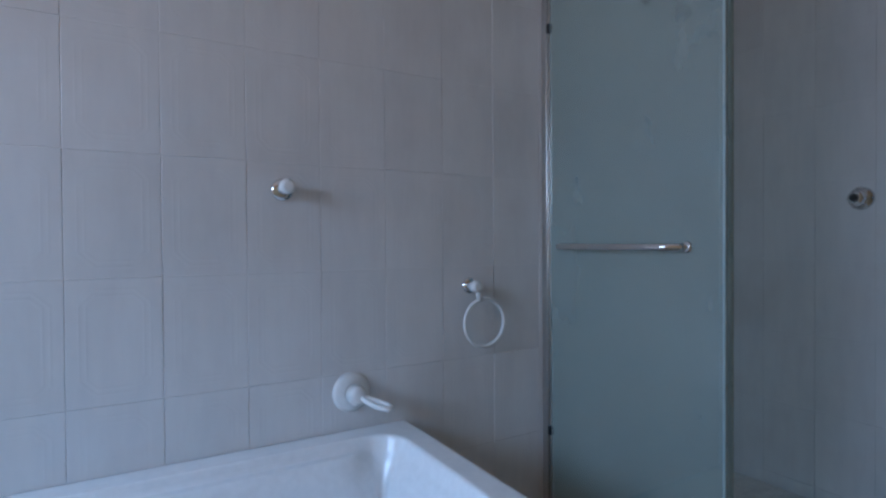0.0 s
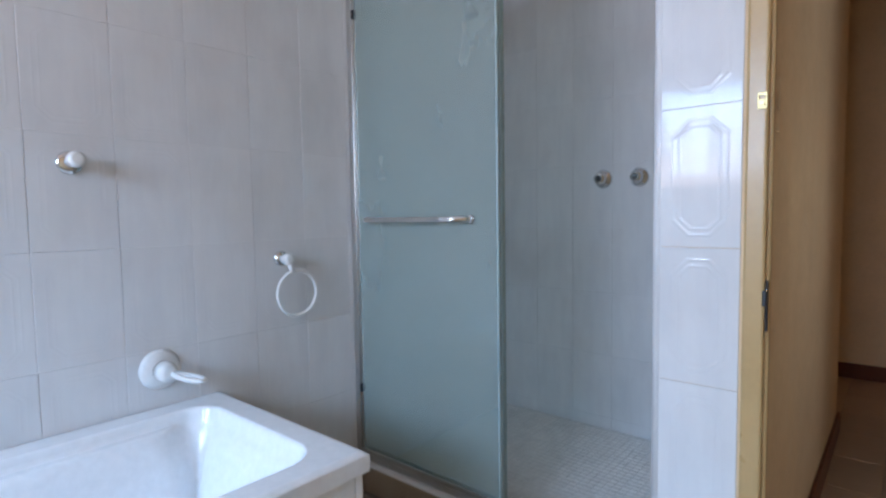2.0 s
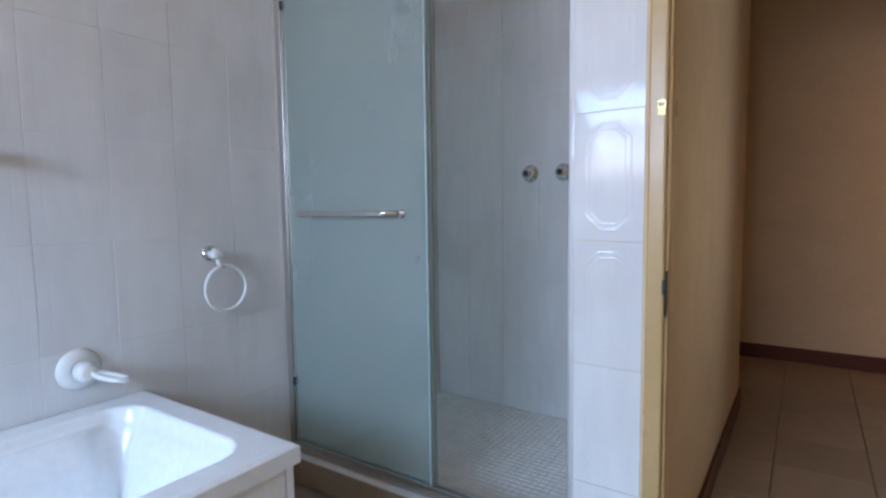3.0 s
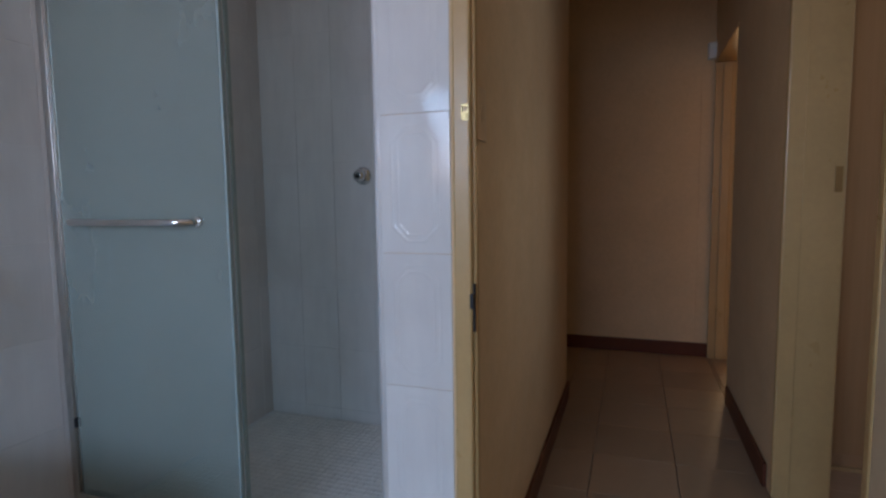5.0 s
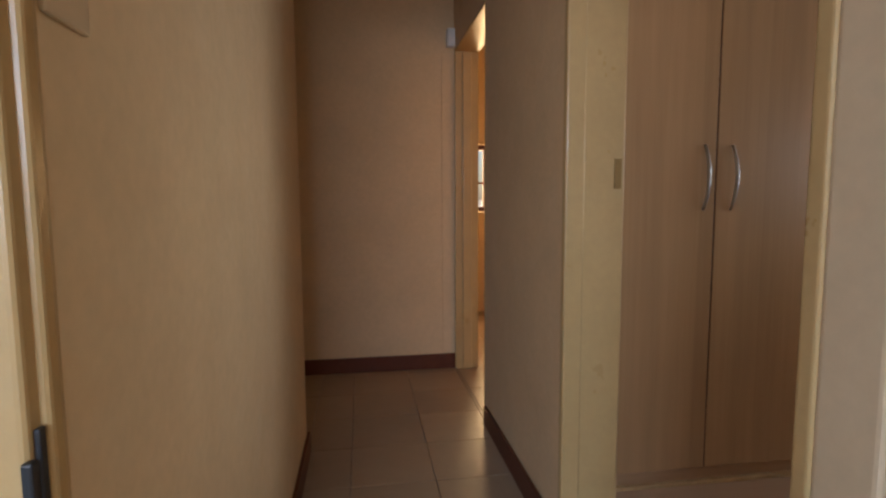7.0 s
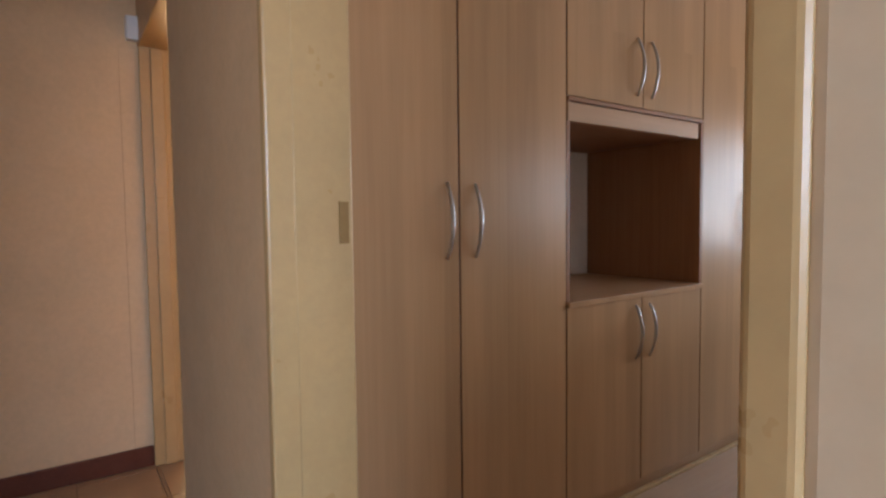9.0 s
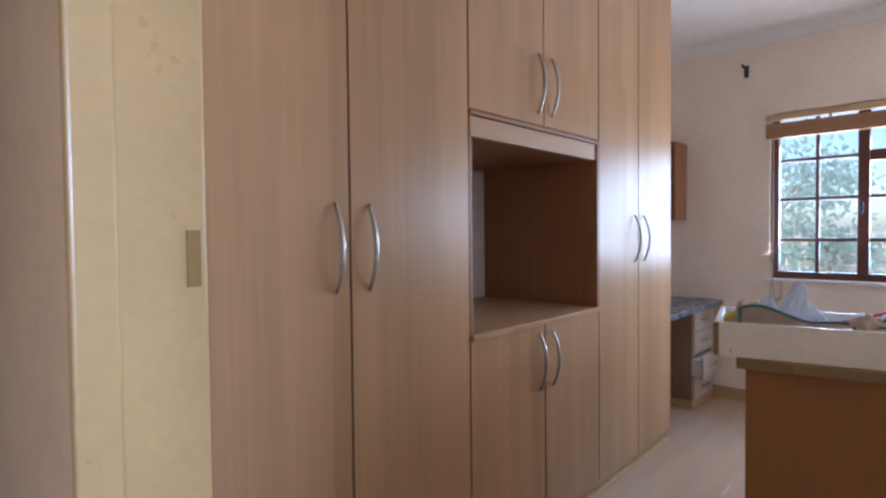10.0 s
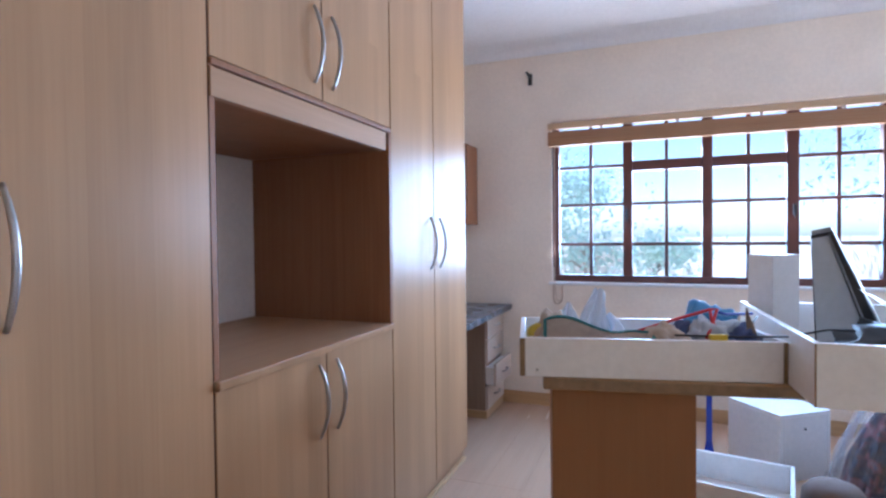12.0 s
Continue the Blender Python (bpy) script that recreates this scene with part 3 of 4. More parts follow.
def shower_screen():
    ob = base("shower_screen", "frosted green glass sliding shower screen in an aluminium frame, half open", "shower screen", at=(XS, 0.9, 0.1))
    y0, y1, zb, zt = 0.332, YB, 0.105, 1.98
    part("wall_channel", boxes((XS - 0.012, XS + 0.030, y1 - 0.028, y1 - 0.001, zb, zt), (XS - 0.004, XS + 0.03, y1 - 0.045, y1 - 0.0285, zb, zt), bevel=0.002), M_ALU, ob)
    part("bottom_rail", boxes((XS - 0.028, XS + 0.034, y0, y1 - 0.046, zb, zb + 0.022), (XS - 0.028, XS - 0.02, y0, y1 - 0.046, zb + 0.0225, zb + 0.04), (XS + 0.004, XS + 0.010, y0, y1 - 0.046, zb + 0.0225, zb + 0.036), bevel=0.002), M_ALU, ob)
    part("top_rail", box(XS - 0.03, XS + 0.036, y0, y1 - 0.03, zt, zt + 0.045, 0.003), M_ALU, ob)
    for name, x, ya, yb in (("sliding_panel", XS - 0.008, 0.846, 1.484), ("fixed_panel", XS + 0.020, 0.849, 1.480)):
        p = part(name, box(x - 0.003, x + 0.003, ya, yb, zb + 0.03, zt - 0.001), M_SHOWER if name == "sliding_panel" else M_GLASS, ob)
        part("edge_strip", box(x - 0.007, x + 0.007, ya - 0.008, ya - 0.0005, zb + 0.028, zt - 0.002, 0.002), M_SEAL, p)
        p.visible_shadow = True
    xh = XS - 0.055
    bar = [(XS - 0.012, 1.425, 1.03), (xh + 0.012, 1.408, 1.03), (xh, 1.390, 1.03), (xh, 1.3, 1.03), (xh, 1.1, 1.03), (xh, 0.998, 1.03), (xh + 0.006, 0.982, 1.03), (xh + 0.024, 0.962, 1.03), (XS - 0.012, 0.948, 1.03)]
    part("handle", tube(bar, 0.011, 16), M_CHROME, ob, "chrome bar handle")
    part("handle_foot", lathe([(0.016, 0), (0.016, 0.006), (0.011, 0.009)], 20, Matrix.Translation((XS - 0.0115, 0.946, 1.03)) @ Matrix.Rotation(radians(-90), 4, "Y")), M_CHROME, ob)
    for z in (0.36, 1.78):
        part("rubber_buffer", box(XS - 0.016, XS + 0.002, 1.4845, 1.4849 + 0.0135, z, z + 0.032, 0.002), M_BLACK, ob, "small dark rubber buffer")


shower_screen()
hob = structure("trim_shower_hob", box(XS - 0.052, XS + 0.052, 0.332, YB, 0, 0.099), M_GROUT, "brown tiled threshold under the shower screen", "threshold")


def shower_tap(name, y):
    ob = base(name, "chrome shower tap with a round cone handle on the tiled wall", "tap", "shower taps", at=(XT, y, 1.198))
    m = Matrix.Translation((XT, y, 1.198)) @ Matrix.Rotation(radians(-90), 4, "Y")
    part("flange", lathe([(0.043, 0), (0.043, 0.003), (0.036, 0.012), (0.024, 0.02)], 32, m), M_CHROME, ob)
    part("handle", lathe([(0.022, 0.018), (0.028, 0.024), (0.030, 0.036), (0.026, 0.052), (0.017, 0.058)], 8, m), M_CHROME, ob)
    part("cap", lathe([(0.013, 0.0585), (0.013, 0.062), (0.009, 0.064)], 20, m), M_BLACK, ob, "dark round cap")


shower_tap("shower_tap", 0.975)
shower_tap("shower_tap", 0.806)
arm = base("shower", "chrome shower arm with a small round rose on the tiled wall", "shower head", at=(1.885, YB, 2.040))
part("flange", lathe([(0.03, 0), (0.03, 0.004), (0.02, 0.014)], 24, facing(1.885, YB, 2.040)), M_DARKCHROME, arm)
part("pipe", tube([(1.885, YB - 0.01, 2.040), (1.886, 1.47, 2.045), (1.888, 1.42, 2.030), (1.89, 1.385, 1.995), (1.89, 1.375, 1.960)], 0.011, 12), M_DARKCHROME, arm)
part("rose", lathe([(0.012, 0), (0.017, 0.02), (0.032, 0.05), (0.034, 0.062), (0.028, 0.066)], 24, Matrix.Translation((1.89, 1.376, 1.963)) @ Matrix.Rotation(radians(162), 4, "X")), M_DARKCHROME, arm)


def window_with_panes(name, label, axis, a0, a1, z0, z1, depth, w, lights, material=M_WINFRAME):
    """A timber window: lights are (from, to, rows of heights, columns, transom) in shares of its width."""
    ob = base(name, label, "window", at=(a0, depth, z0) if axis == "x" else (depth, a0, z0))
    tagged(ob, kind="structure")

    def bar(p, s0, s1, q0, q1, t=0.05, off=0.0, parent=None, mat=material, bev=0.004):
        r = (s0, s1, depth + off, depth + off + t, q0, q1) if axis == "x" else (depth + off, depth + off + t, s0, s1, q0, q1)
        return part(p, box(*r, bev) if bev else box(*r), mat, parent or ob)

    bar("frame_rail", a0, a1, z0, z0 + w)
    bar("frame_rail", a0, a1, z1 - w, z1)
    bar("frame_stile", a0, a0 + w, z0 + w, z1 - w)
    bar("frame_stile", a1 - w, a1, z0 + w, z1 - w)
    for n, (s0, s1, heights, transom) in enumerate(lights):
        if n:
            bar("mullion", lights[n - 1][1], s0, z0 + w, z1 - w, 0.06)
        if transom:
            bar("transom", s0, s1, transom[0], transom[1], 0.055)
        mid = (s0 + s1) / 2
        g = 0.011
        edges = [z0 + w] + list(heights) + [z1 - w]
        for q in heights:
            bar("glazing_bar", s0, s1, q - g, q + g, 0.028, 0.01)
        bar("glazing_bar", mid - g, mid + g, z0 + w, z1 - w, 0.024, 0.0125)
        for p, q in zip(edges, edges[1:]):
            for c0, c1 in ((s0, mid), (mid, s1)):
                pane = bar("pane", c0, c1, p, q, 0.004, 0.022, mat=M_GLASS, bev=0)
                pane.visible_shadow = False
    return ob


zs = (1.102, 1.364, 1.615)
win = window_with_panes("window_1", "red-brown painted timber window with small glazed panes", "x", WX0 + 0.004, WX1 - 0.004, WZ0 + 0.002, WZ1 - 0.002, YW - 0.075, 0.045, [
    (-0.375, -0.02, zs, None), (0.04, 0.395, zs, None), (0.455, 0.852, zs, None), (0.916, 1.307, zs[:2] + (1.61,), (1.575, 1.64)), (1.366, 1.772, zs[:2] + (1.61,), (1.575, 1.64)), (1.831, 2.238, zs, None)])
part("latch", boxes((1.80, 1.815, YW - 0.02, YW + 0.015, 1.27, 1.33), (1.803, 1.812, YW + 0.005, YW + 0.018, 1.25, 1.30), bevel=0.002), M_BLACK, win, "dark window catch")
part("latch", boxes((0.872, 0.888, YW - 0.02, YW + 0.015, 1.27, 1.33), (0.876, 0.884, YW + 0.005, YW + 0.018, 1.25, 1.30), bevel=0.002), M_BLACK, win, "dark window catch")
part("window_sill", box(WX0 - 0.02, WX1 + 0.02, YW - 0.02, YW + 0.018, WZ0 - 0.02, WZ0 - 0.0005, 0.004), M_CEIL, win, "white painted sill")
window_with_panes("window_2", "timber window of the bathroom with small glazed panes", "y", -0.156, 1.446, 1.154, 2.096, -2.11, 0.045, [
    (-0.111, 0.26, (1.45, 1.84), (1.82, 1.86)), (0.30, 0.66, (1.45, 1.84), (1.82, 1.86)), (0.70, 1.03, (1.45, 1.84), (1.82, 1.86)), (1.07, 1.401, (1.45, 1.84), (1.82, 1.86))])
window_with_panes("window_3", "timber window of the far room", "y", -1.996, -1.004, 0.934, 1.546, 5.74, 0.045, [(-1.95, -1.52, (1.2,), None), (-1.48, -1.05, (1.2,), None)])


# ---- bedroom: built-in wardrobe ----
def bow_handle(parent, y, z0, z1, x=XF):
    """A bowed bar handle between two feet on a door that faces -x."""
    n, mid, half = 14, (z0 + z1) / 2, (z1 - z0) / 2
    pts, rad = [], []
    for k in range(n + 1):
        u = -1 + 2 * k / n
        pts.append((x - 0.004 - 0.030 * (1 - u * u), y, mid + half * u))
        rad.append(0.0042 + 0.0024 * (1 - u * u))
    return part("handle", tube(pts, rad, 10), M_METAL, parent, "bowed satin steel handle")


def cabinet_door(parent, y0, y1, z0, z1, handle, gap=0.003):
    d = part("door", box(XF, XF + 0.018, min(y0, y1) + gap, max(y0, y1) - gap, z0, z1, 0.0015, 1), M_OAK, parent)
    # strips that fill the gaps beside the door, shade put into their dark colour
    for a in (min(y0, y1) + 0.0004, max(y0, y1) - gap + 0.0002):
        part("edge_line", box(XF + 0.002, XF + 0.016, a, a + gap - 0.0006, z0, z1), M_GAP, d)
    bow_handle(d, *handle)
    return d


def carcass(parent, y0, y1, z0, z1, back=M_BOARD, doors=True):
    """Sides, top, bottom and back of a unit; the front stays open."""
    t, xb = 0.016, XB - 0.012
    xf = XF + (0.0195 if doors else 0.001)
    lo, hi = min(y0, y1), max(y0, y1)
    part("side", box(xf, xb, lo + 0.0005, lo + t, z0, z1), M_SIDE, parent)
    part("side", box(xf, xb, hi - t, hi - 0.0005, z0, z1), M_SIDE, parent)
    part("bottom", box(xf, xb, lo + t, hi - t, z0, z0 + t), M_SIDE, parent)
    part("top", box(xf, xb, lo + t, hi - t, z1 - t, z1), M_SIDE, parent)
    part("back", box(xb - 0.006, xb, lo + t, hi - t, z0 + t, z1 - t), back, parent)


def wardrobe_unit(y0, ym, y1, label):
    ob = base("wardrobe_unit", label, "wardrobe", "built-in wardrobe row", at=(XF + 0.3, (y0 + y1) / 2, 0.0))
    carcass(ob, y0, y1, 0.07, 2.44)
    cabinet_door(ob, y0, ym, 0.072, 2.435, (ym + 0.048, 1.02, 1.244))
    cabinet_door(ob, ym, y1, 0.072, 2.435, (ym - 0.058, 1.02, 1.244))
    part("plinth", box(XF + 0.03, XF + 0.046, y1, y0, 0.0, 0.069), M_OAKX, ob)
    return ob


wardrobe_unit(-0.90, -1.356, -1.825, "tall pale wood two-door wardrobe unit beside the doorway")
wardrobe_unit(-2.700, -3.112, -3.540, "tall pale wood two-door wardrobe unit at the window end")
base_unit = base("base_cabinet", "low pale wood two-door cabinet under the open niche", "cabinet", "built-in wardrobe row", at=(XF + 0.3, -2.26, 0))
carcass(base_unit, -1.826, -2.699, 0.07, 0.817)
cabinet_door(base_unit, -1.826, -2.264, 0.072, 0.816, (-2.222, 0.575, 0.79))
cabinet_door(base_unit, -2.264, -2.699, 0.072, 0.816, (-2.312, 0.575, 0.79))
part("plinth", box(XF + 0.03, XF + 0.046, -2.699, -1.826, 0.0, 0.069), M_OAKX, base_unit)
shelf_top = thing("worktop", box(XF - 0.012, XB - 0.014, -2.699, -1.826, 0.8185, 0.840, 0.003), M_OAKX, "pale wood shelf top of the low cabinet in the wardrobe row", "worktop")
part("front_edge", box(XF - 0.0145, XF - 0.0123, -2.698, -1.827, 0.820, 0.8385, 0.0008, 1), M_OAK, shelf_top)
niche = base("open_niche", "open wood-lined niche with a white back between wardrobe doors", "shelf", "built-in wardrobe row", at=(XF + 0.3, -2.26, 0.841))
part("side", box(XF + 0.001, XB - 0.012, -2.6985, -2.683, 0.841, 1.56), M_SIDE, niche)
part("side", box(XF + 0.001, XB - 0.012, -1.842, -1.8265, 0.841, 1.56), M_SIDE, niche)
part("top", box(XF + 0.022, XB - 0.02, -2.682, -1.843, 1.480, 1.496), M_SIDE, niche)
part("back", box(XB - 0.019, XB - 0.012, -2.682, -1.843, 0.841, 1.56), M_BOARD, niche, "white back panel")
part("pelmet", box(XF - 0.004, XF + 0.020, -2.655, -1.827, 1.474, 1.540, 0.002), M_OAKX, niche)
part("edge_strip", box(XF - 0.001, XF + 0.018, -2.699, -2.684, 0.842, 1.54, 0.001), M_SIDE, niche)
top_unit = base("top_cabinet", "pale wood two-door overhead cabinet above the open niche", "cabinet", "built-in wardrobe row", at=(XF + 0.3, -2.26, 1.56))
carcass(top_unit, -1.826, -2.699, 1.562, 2.44)
cabinet_door(top_unit, -1.826, -2.264, 1.5635, 2.435, (-2.222, 1.605, 1.825))
cabinet_door(top_unit, -2.264, -2.699, 1.5635, 2.435, (-2.312, 1.605, 1.825))
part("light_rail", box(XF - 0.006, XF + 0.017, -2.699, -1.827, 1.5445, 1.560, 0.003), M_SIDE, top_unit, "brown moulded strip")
thing("filler_panel", box(XF + 0.001, XB, -0.899, -0.871, 0.0, TOP - 0.001), M_OAK, "pale wood filler strip between wardrobe and wall", "panel", kind="structure")
thing("wardrobe_cornice", box(XF - 0.004, XB - 0.001, -3.54, -0.90, 2.4405, TOP - 0.001), M_OAKX, "pale wood strip between wardrobe row and ceiling", "trim", kind="structure")
thing("floor_bead", box(XF + 0.008, XF + 0.0295, -3.54, -0.90, 0.0, 0.016, 0.004), M_PINE, "pale quadrant bead along the wardrobe foot", "trim", kind="structure")


# ---- bedroom: desk corner ----
def wall_desk():
    ob = base("desk", "built-in desk with a slate grey top and a drawer pedestal", "desk", at=(2.85, -4.1, 0))
    part("desktop", box(2.565, XB - 0.001, YW + 0.018, -3.545, 0.655, 0.69, 0.006), M_DARKSLATE, ob, "slate grey desktop")
    part("pedestal", box(2.645, 3.15, -4.56, -4.175, 0.05, 0.654), M_DESK, ob)
    part("plinth", box(2.632, 3.15, -4.56, -4.165, 0.0, 0.049, 0.003), M_PINE, ob)
    hs = (0.055, 0.205, 0.355, 0.505, 0.65)
    for k, (a, b) in enumerate(zip(hs, hs[1:])):
        out = (0.0, 0.055, 0.0, 0.0)[k]
        d = part("drawer", box(2.626 - out, 2.6445 - out, -4.555, -4.178, a + 0.003, b - 0.003, 0.002), M_DRAWER, ob)
        if out:
            part("drawer_box", box(2.6445 - out, 2.6445, -4.54, -4.19, a + 0.01, b - 0.03), M_BOARD, d)
        part("handle", tube([(2.624 - out, -4.42, (a + b) / 2), (2.606 - out, -4.40, (a + b) / 2), (2.602 - out, -4.365, (a + b) / 2), (2.606 - out, -4.33, (a + b) / 2), (2.624 - out, -4.31, (a + b) / 2)], 0.005, 8), M_METAL, d)


wall_desk()
ws = base("wall_shelf", "small brown open wall shelf with one middle board", "shelf", at=(2.98, YW, 1.25))
for n, r in (("side", (2.815, 2.832, YW + 0.001, YW + 0.22, 1.245, 1.79)), ("side", (3.15, 3.167, YW + 0.001, YW + 0.22, 1.245, 1.79)), ("top", (2.8325, 3.1495, YW + 0.001, YW + 0.22, 1.773, 1.79)),
             ("bottom", (2.8325, 3.1495, YW + 0.001, YW + 0.22, 1.245, 1.262)), ("shelf_board", (2.8325, 3.1495, YW + 0.012, YW + 0.21, 1.515, 1.531)), ("back", (2.8325, 3.1495, YW + 0.001, YW + 0.009, 1.2625, 1.7725))):
    part(n, box(*r, 0.001, 1), M_SIDE, ws)

bl = base("window_blind", "brown wooden slatted blind drawn up above the window", "blind", at=(1.34, YW + 0.03, 1.86))
part("head_rail", box(WX0 - 0.03, WX1 + 0.015, YW + 0.006, YW + 0.05, 1.872, 1.910, 0.003), M_BLINDPALE, bl, "pale wooden head rail")
for k in range(9):
    part("slat", box(WX0 - 0.025, WX1 + 0.012, YW + 0.012 + 0.001 * (k % 3), YW + 0.058 + 0.001 * (k % 2), 1.774 + 0.0085 * k, 1.7823 + 0.0085 * k, 0.001, 1), M_BLIND, bl)
part("bottom_rail", box(WX0 - 0.025, WX1 + 0.012, YW + 0.012, YW + 0.062, 1.755, 1.7735, 0.003), M_BLIND, bl)
for x in (-0.1, 0.3, 0.65, 1.05, 1.5, 1.95):
    part("ladder_tape", box(x, x + 0.016, YW + 0.055, YW + 0.0575, 1.852, 1.872), M_BEIGE, bl)
part("cord", tube([(2.262, YW + 0.04, 1.87), (2.262, YW + 0.035, 1.4), (2.264, YW + 0.03, 0.82), (2.255, YW + 0.028, 0.735), (2.235, YW + 0.026, 0.715), (2.215, YW + 0.024, 0.74), (2.212, YW + 0.022, 0.80)], 0.0028, 8), M_BEIGE, bl)

br = base("wall_bracket", "small black curtain rail bracket screwed to the wall", "bracket", at=(2.43, YW, 2.23))
part("plate", box(2.415, 2.445, YW + 0.0005, YW + 0.006, 2.19, 2.268, 0.002), M_BLACK, br)
part("arm", tube([(2.43, YW + 0.006, 2.245), (2.43, YW + 0.05, 2.245), (2.434, YW + 0.065, 2.252), (2.442, YW + 0.07, 2.265)], 0.008, 10), M_BLACK, br)

sb = base("alarm_sensor", "small white alarm sensor above the doorway", "sensor", at=(4.06, -0.67, 2.0))
part("case", box(4.035, 4.0805, -0.70, -0.645, 1.955, 2.06, 0.008, 3), M_PLASTIC, sb)
part("lens", box(4.031, 4.0345, -0.692, -0.653, 1.97, 2.01, 0.001, 1), M_BOARD, sb)


# ---- bedroom: table with drawers and clutter ----
TAB = pose(1.938, -2.455, 0, 0, 0, 190.9)      # corner of the table; u along its front, v away from the door


def placed(bm, m):
    bm.transform(m)
    return bm


def work_table():
    ob = base("work_table", "brown wooden table with a solid pedestal panel, loaded with drawers", "table", at=(1.3, -2.8, 0))
    part("tabletop", placed(box(0, 1.55, 0, 0.72, 0.712, 0.75, 0.006, 3), TAB), M_TABTOP, ob)
    part("pedestal", placed(box(0.026, 0.424, 0.03, 0.66, 0.0, 0.711, 0.003), TAB), M_TABLE, ob)
    part("leg_panel", placed(box(1.49, 1.52, 0.03, 0.66, 0.0, 0.711, 0.003), TAB), M_TABLE, ob)
    part("edge_line", placed(box(0.002, 1.548, -0.0035, -0.0005, 0.716, 0.746, 0.0012, 1), TAB), M_RAW, ob, "worn chipboard edge")


work_table()


def loose_drawer(label, m, w, d, h, t=0.016, edge=0.016):
    """An empty drawer box without its front; w along u, d along v."""
    ob = base("loose_drawer", label, "drawer", "loose drawers", at=m.translation)
    for n, r in (("front_board", (0, w, 0, t, 0, h)), ("back_board", (0, w, d - t, d, 0, h)), ("side_board", (0, t, t + 0.0005, d - t - 0.0005, 0, h)), ("side_board", (w - t, w, t + 0.0005, d - t - 0.0005, 0, h)), ("bottom_board", (t, w - t, t, d - t, 0.004, 0.010))):
        part(n, placed(box(*r, 0.0012, 1), m), M_BOARD, ob)
    for r in ((0.0, edge, -0.0022, -0.0003, 0.001, h - 0.001), (w - edge, w, -0.0022, -0.0003, 0.001, h - 0.001)):
        part("raw_edge", placed(box(*r), m), M_RAW, ob, "raw brown chipboard edge")
    return ob


TRAY = TAB @ pose(-0.066, -0.006, 0.7515, 0, 0, 1.6)
DRAW = TAB @ pose(0.622, -0.195, 0.7515, 0, 0, -8)
loose_drawer("white drawer box full of odds and ends on the table", TRAY, 0.722, 0.41, 0.112)
loose_drawer("deep white drawer box overhanging the front of the table", DRAW, 0.62, 0.86, 0.150, edge=0.004)
part("screw", placed(lathe([(0.004, 0), (0.004, 0.002)], 10, Matrix.Translation((0.05, -0.0005, 0.02)) @ Matrix.Rotation(radians(90), 4, "X")), TRAY), M_METAL, bpy.data.objects["loose_drawer"])


def crumple(name, label, category, m, size, material, seed, rough=0.35, n=3):
    """A crumpled soft thing that rests on its underside."""
    bm = bmesh.new()
    bmesh.ops.create_icosphere(bm, subdivisions=n, radius=1)
    for v in bm.verts:
        p = v.co.copy()
        k = 1 + rough * (noise.noise(p * 1.6 + Vector((seed, 0, 0))) + 0.5 * noise.noise(p * 4 + Vector((0, seed, 0))) + 0.28 * abs(noise.noise(p * 8 + Vector((seed, seed, 0)))))
        v.co = Vector((p.x * size[0] * k, p.y * size[1] * k, max(-0.75, p.z) * size[2] * k))
    low = min(v.co.z for v in bm.verts)
    for v in bm.verts:
        v.co.z -= low
    for f in bm.faces:
        f.smooth = True
    bm.transform(m)
    return thing(name, bm, material, label, category)


def in_tray(u, v, z=0.0105, turn=0.0):
    return TRAY @ pose(u, v, z, 0, 0, turn)


# odds and ends in the tray
def film_bag(label, m, w, h, seed, lean=0.0):
    """A limp clear bag pulled up to a crumpled point."""
    rnd = random.Random(seed)
    ph = [rnd.uniform(0, 6.28) for _ in range(4)]

    def fn(u, v):
        a = 2 * math.pi * u
        r = w * (0.28 + 0.72 * (1 - v) ** 0.6) * (1 + 0.30 * math.sin(3 * a + ph[0] + 2 * v) + 0.20 * math.sin(7 * a + ph[1] - 3 * v) + 0.12 * math.sin(13 * a + ph[2] + 9 * v))
        return m @ Vector((r * math.cos(a) + lean * v * v, 0.6 * r * math.sin(a), h * v * (1 + 0.10 * math.sin(2 * a + ph[3]))))
    return thing("plastic_bag", sheet(56, 14, fn), M_BAG, label, "bag")


film_bag("crumpled clear plastic bag pulled up in the drawer box", in_tray(0.215, 0.24), 0.052, 0.205, 3, 0.035)
film_bag("crumpled white plastic bag in the drawer box", in_tray(0.145, 0.25), 0.050, 0.160, 8, 0.012)
film_bag("low crumpled clear plastic bag in the drawer box", in_tray(0.30, 0.27), 0.045, 0.130, 21, -0.02)
crumple("crumpled_cloth", "crumpled beige cloth lying in the drawer box", "cloth", in_tray(0.10, 0.15), (0.05, 0.06, 0.078), M_BEIGE, 5, 0.4, 4)
crumple("crumpled_cloth", "crumpled beige cloth at the front of the drawer box", "cloth", in_tray(0.42, 0.09), (0.065, 0.045, 0.064), M_BEIGE, 15, 0.4, 4)
crumple("crumpled_cloth", "dark blue cloth at the end of the drawer box", "cloth", in_tray(0.635, 0.13), (0.045, 0.06, 0.066), M_CLOTH, 25, 0.8, 4)
crumple("wrapped_packet", "light blue plastic packet in the drawer box", "packet", in_tray(0.59, 0.21), (0.080, 0.04, 0.080), M_SKYBLUE, 35, 0.5, 4)
crumple("crumpled_cloth", "dark navy cloth under the light blue packet", "cloth", in_tray(0.50, 0.20), (0.055, 0.05, 0.060), M_CLOTH, 39, 0.6, 4)
crumple("wrapped_packet", "clear plastic wrapped packet in the drawer box", "packet", in_tray(0.575, 0.15), (0.065, 0.05, 0.068), M_BAG, 45, 0.7, 4)
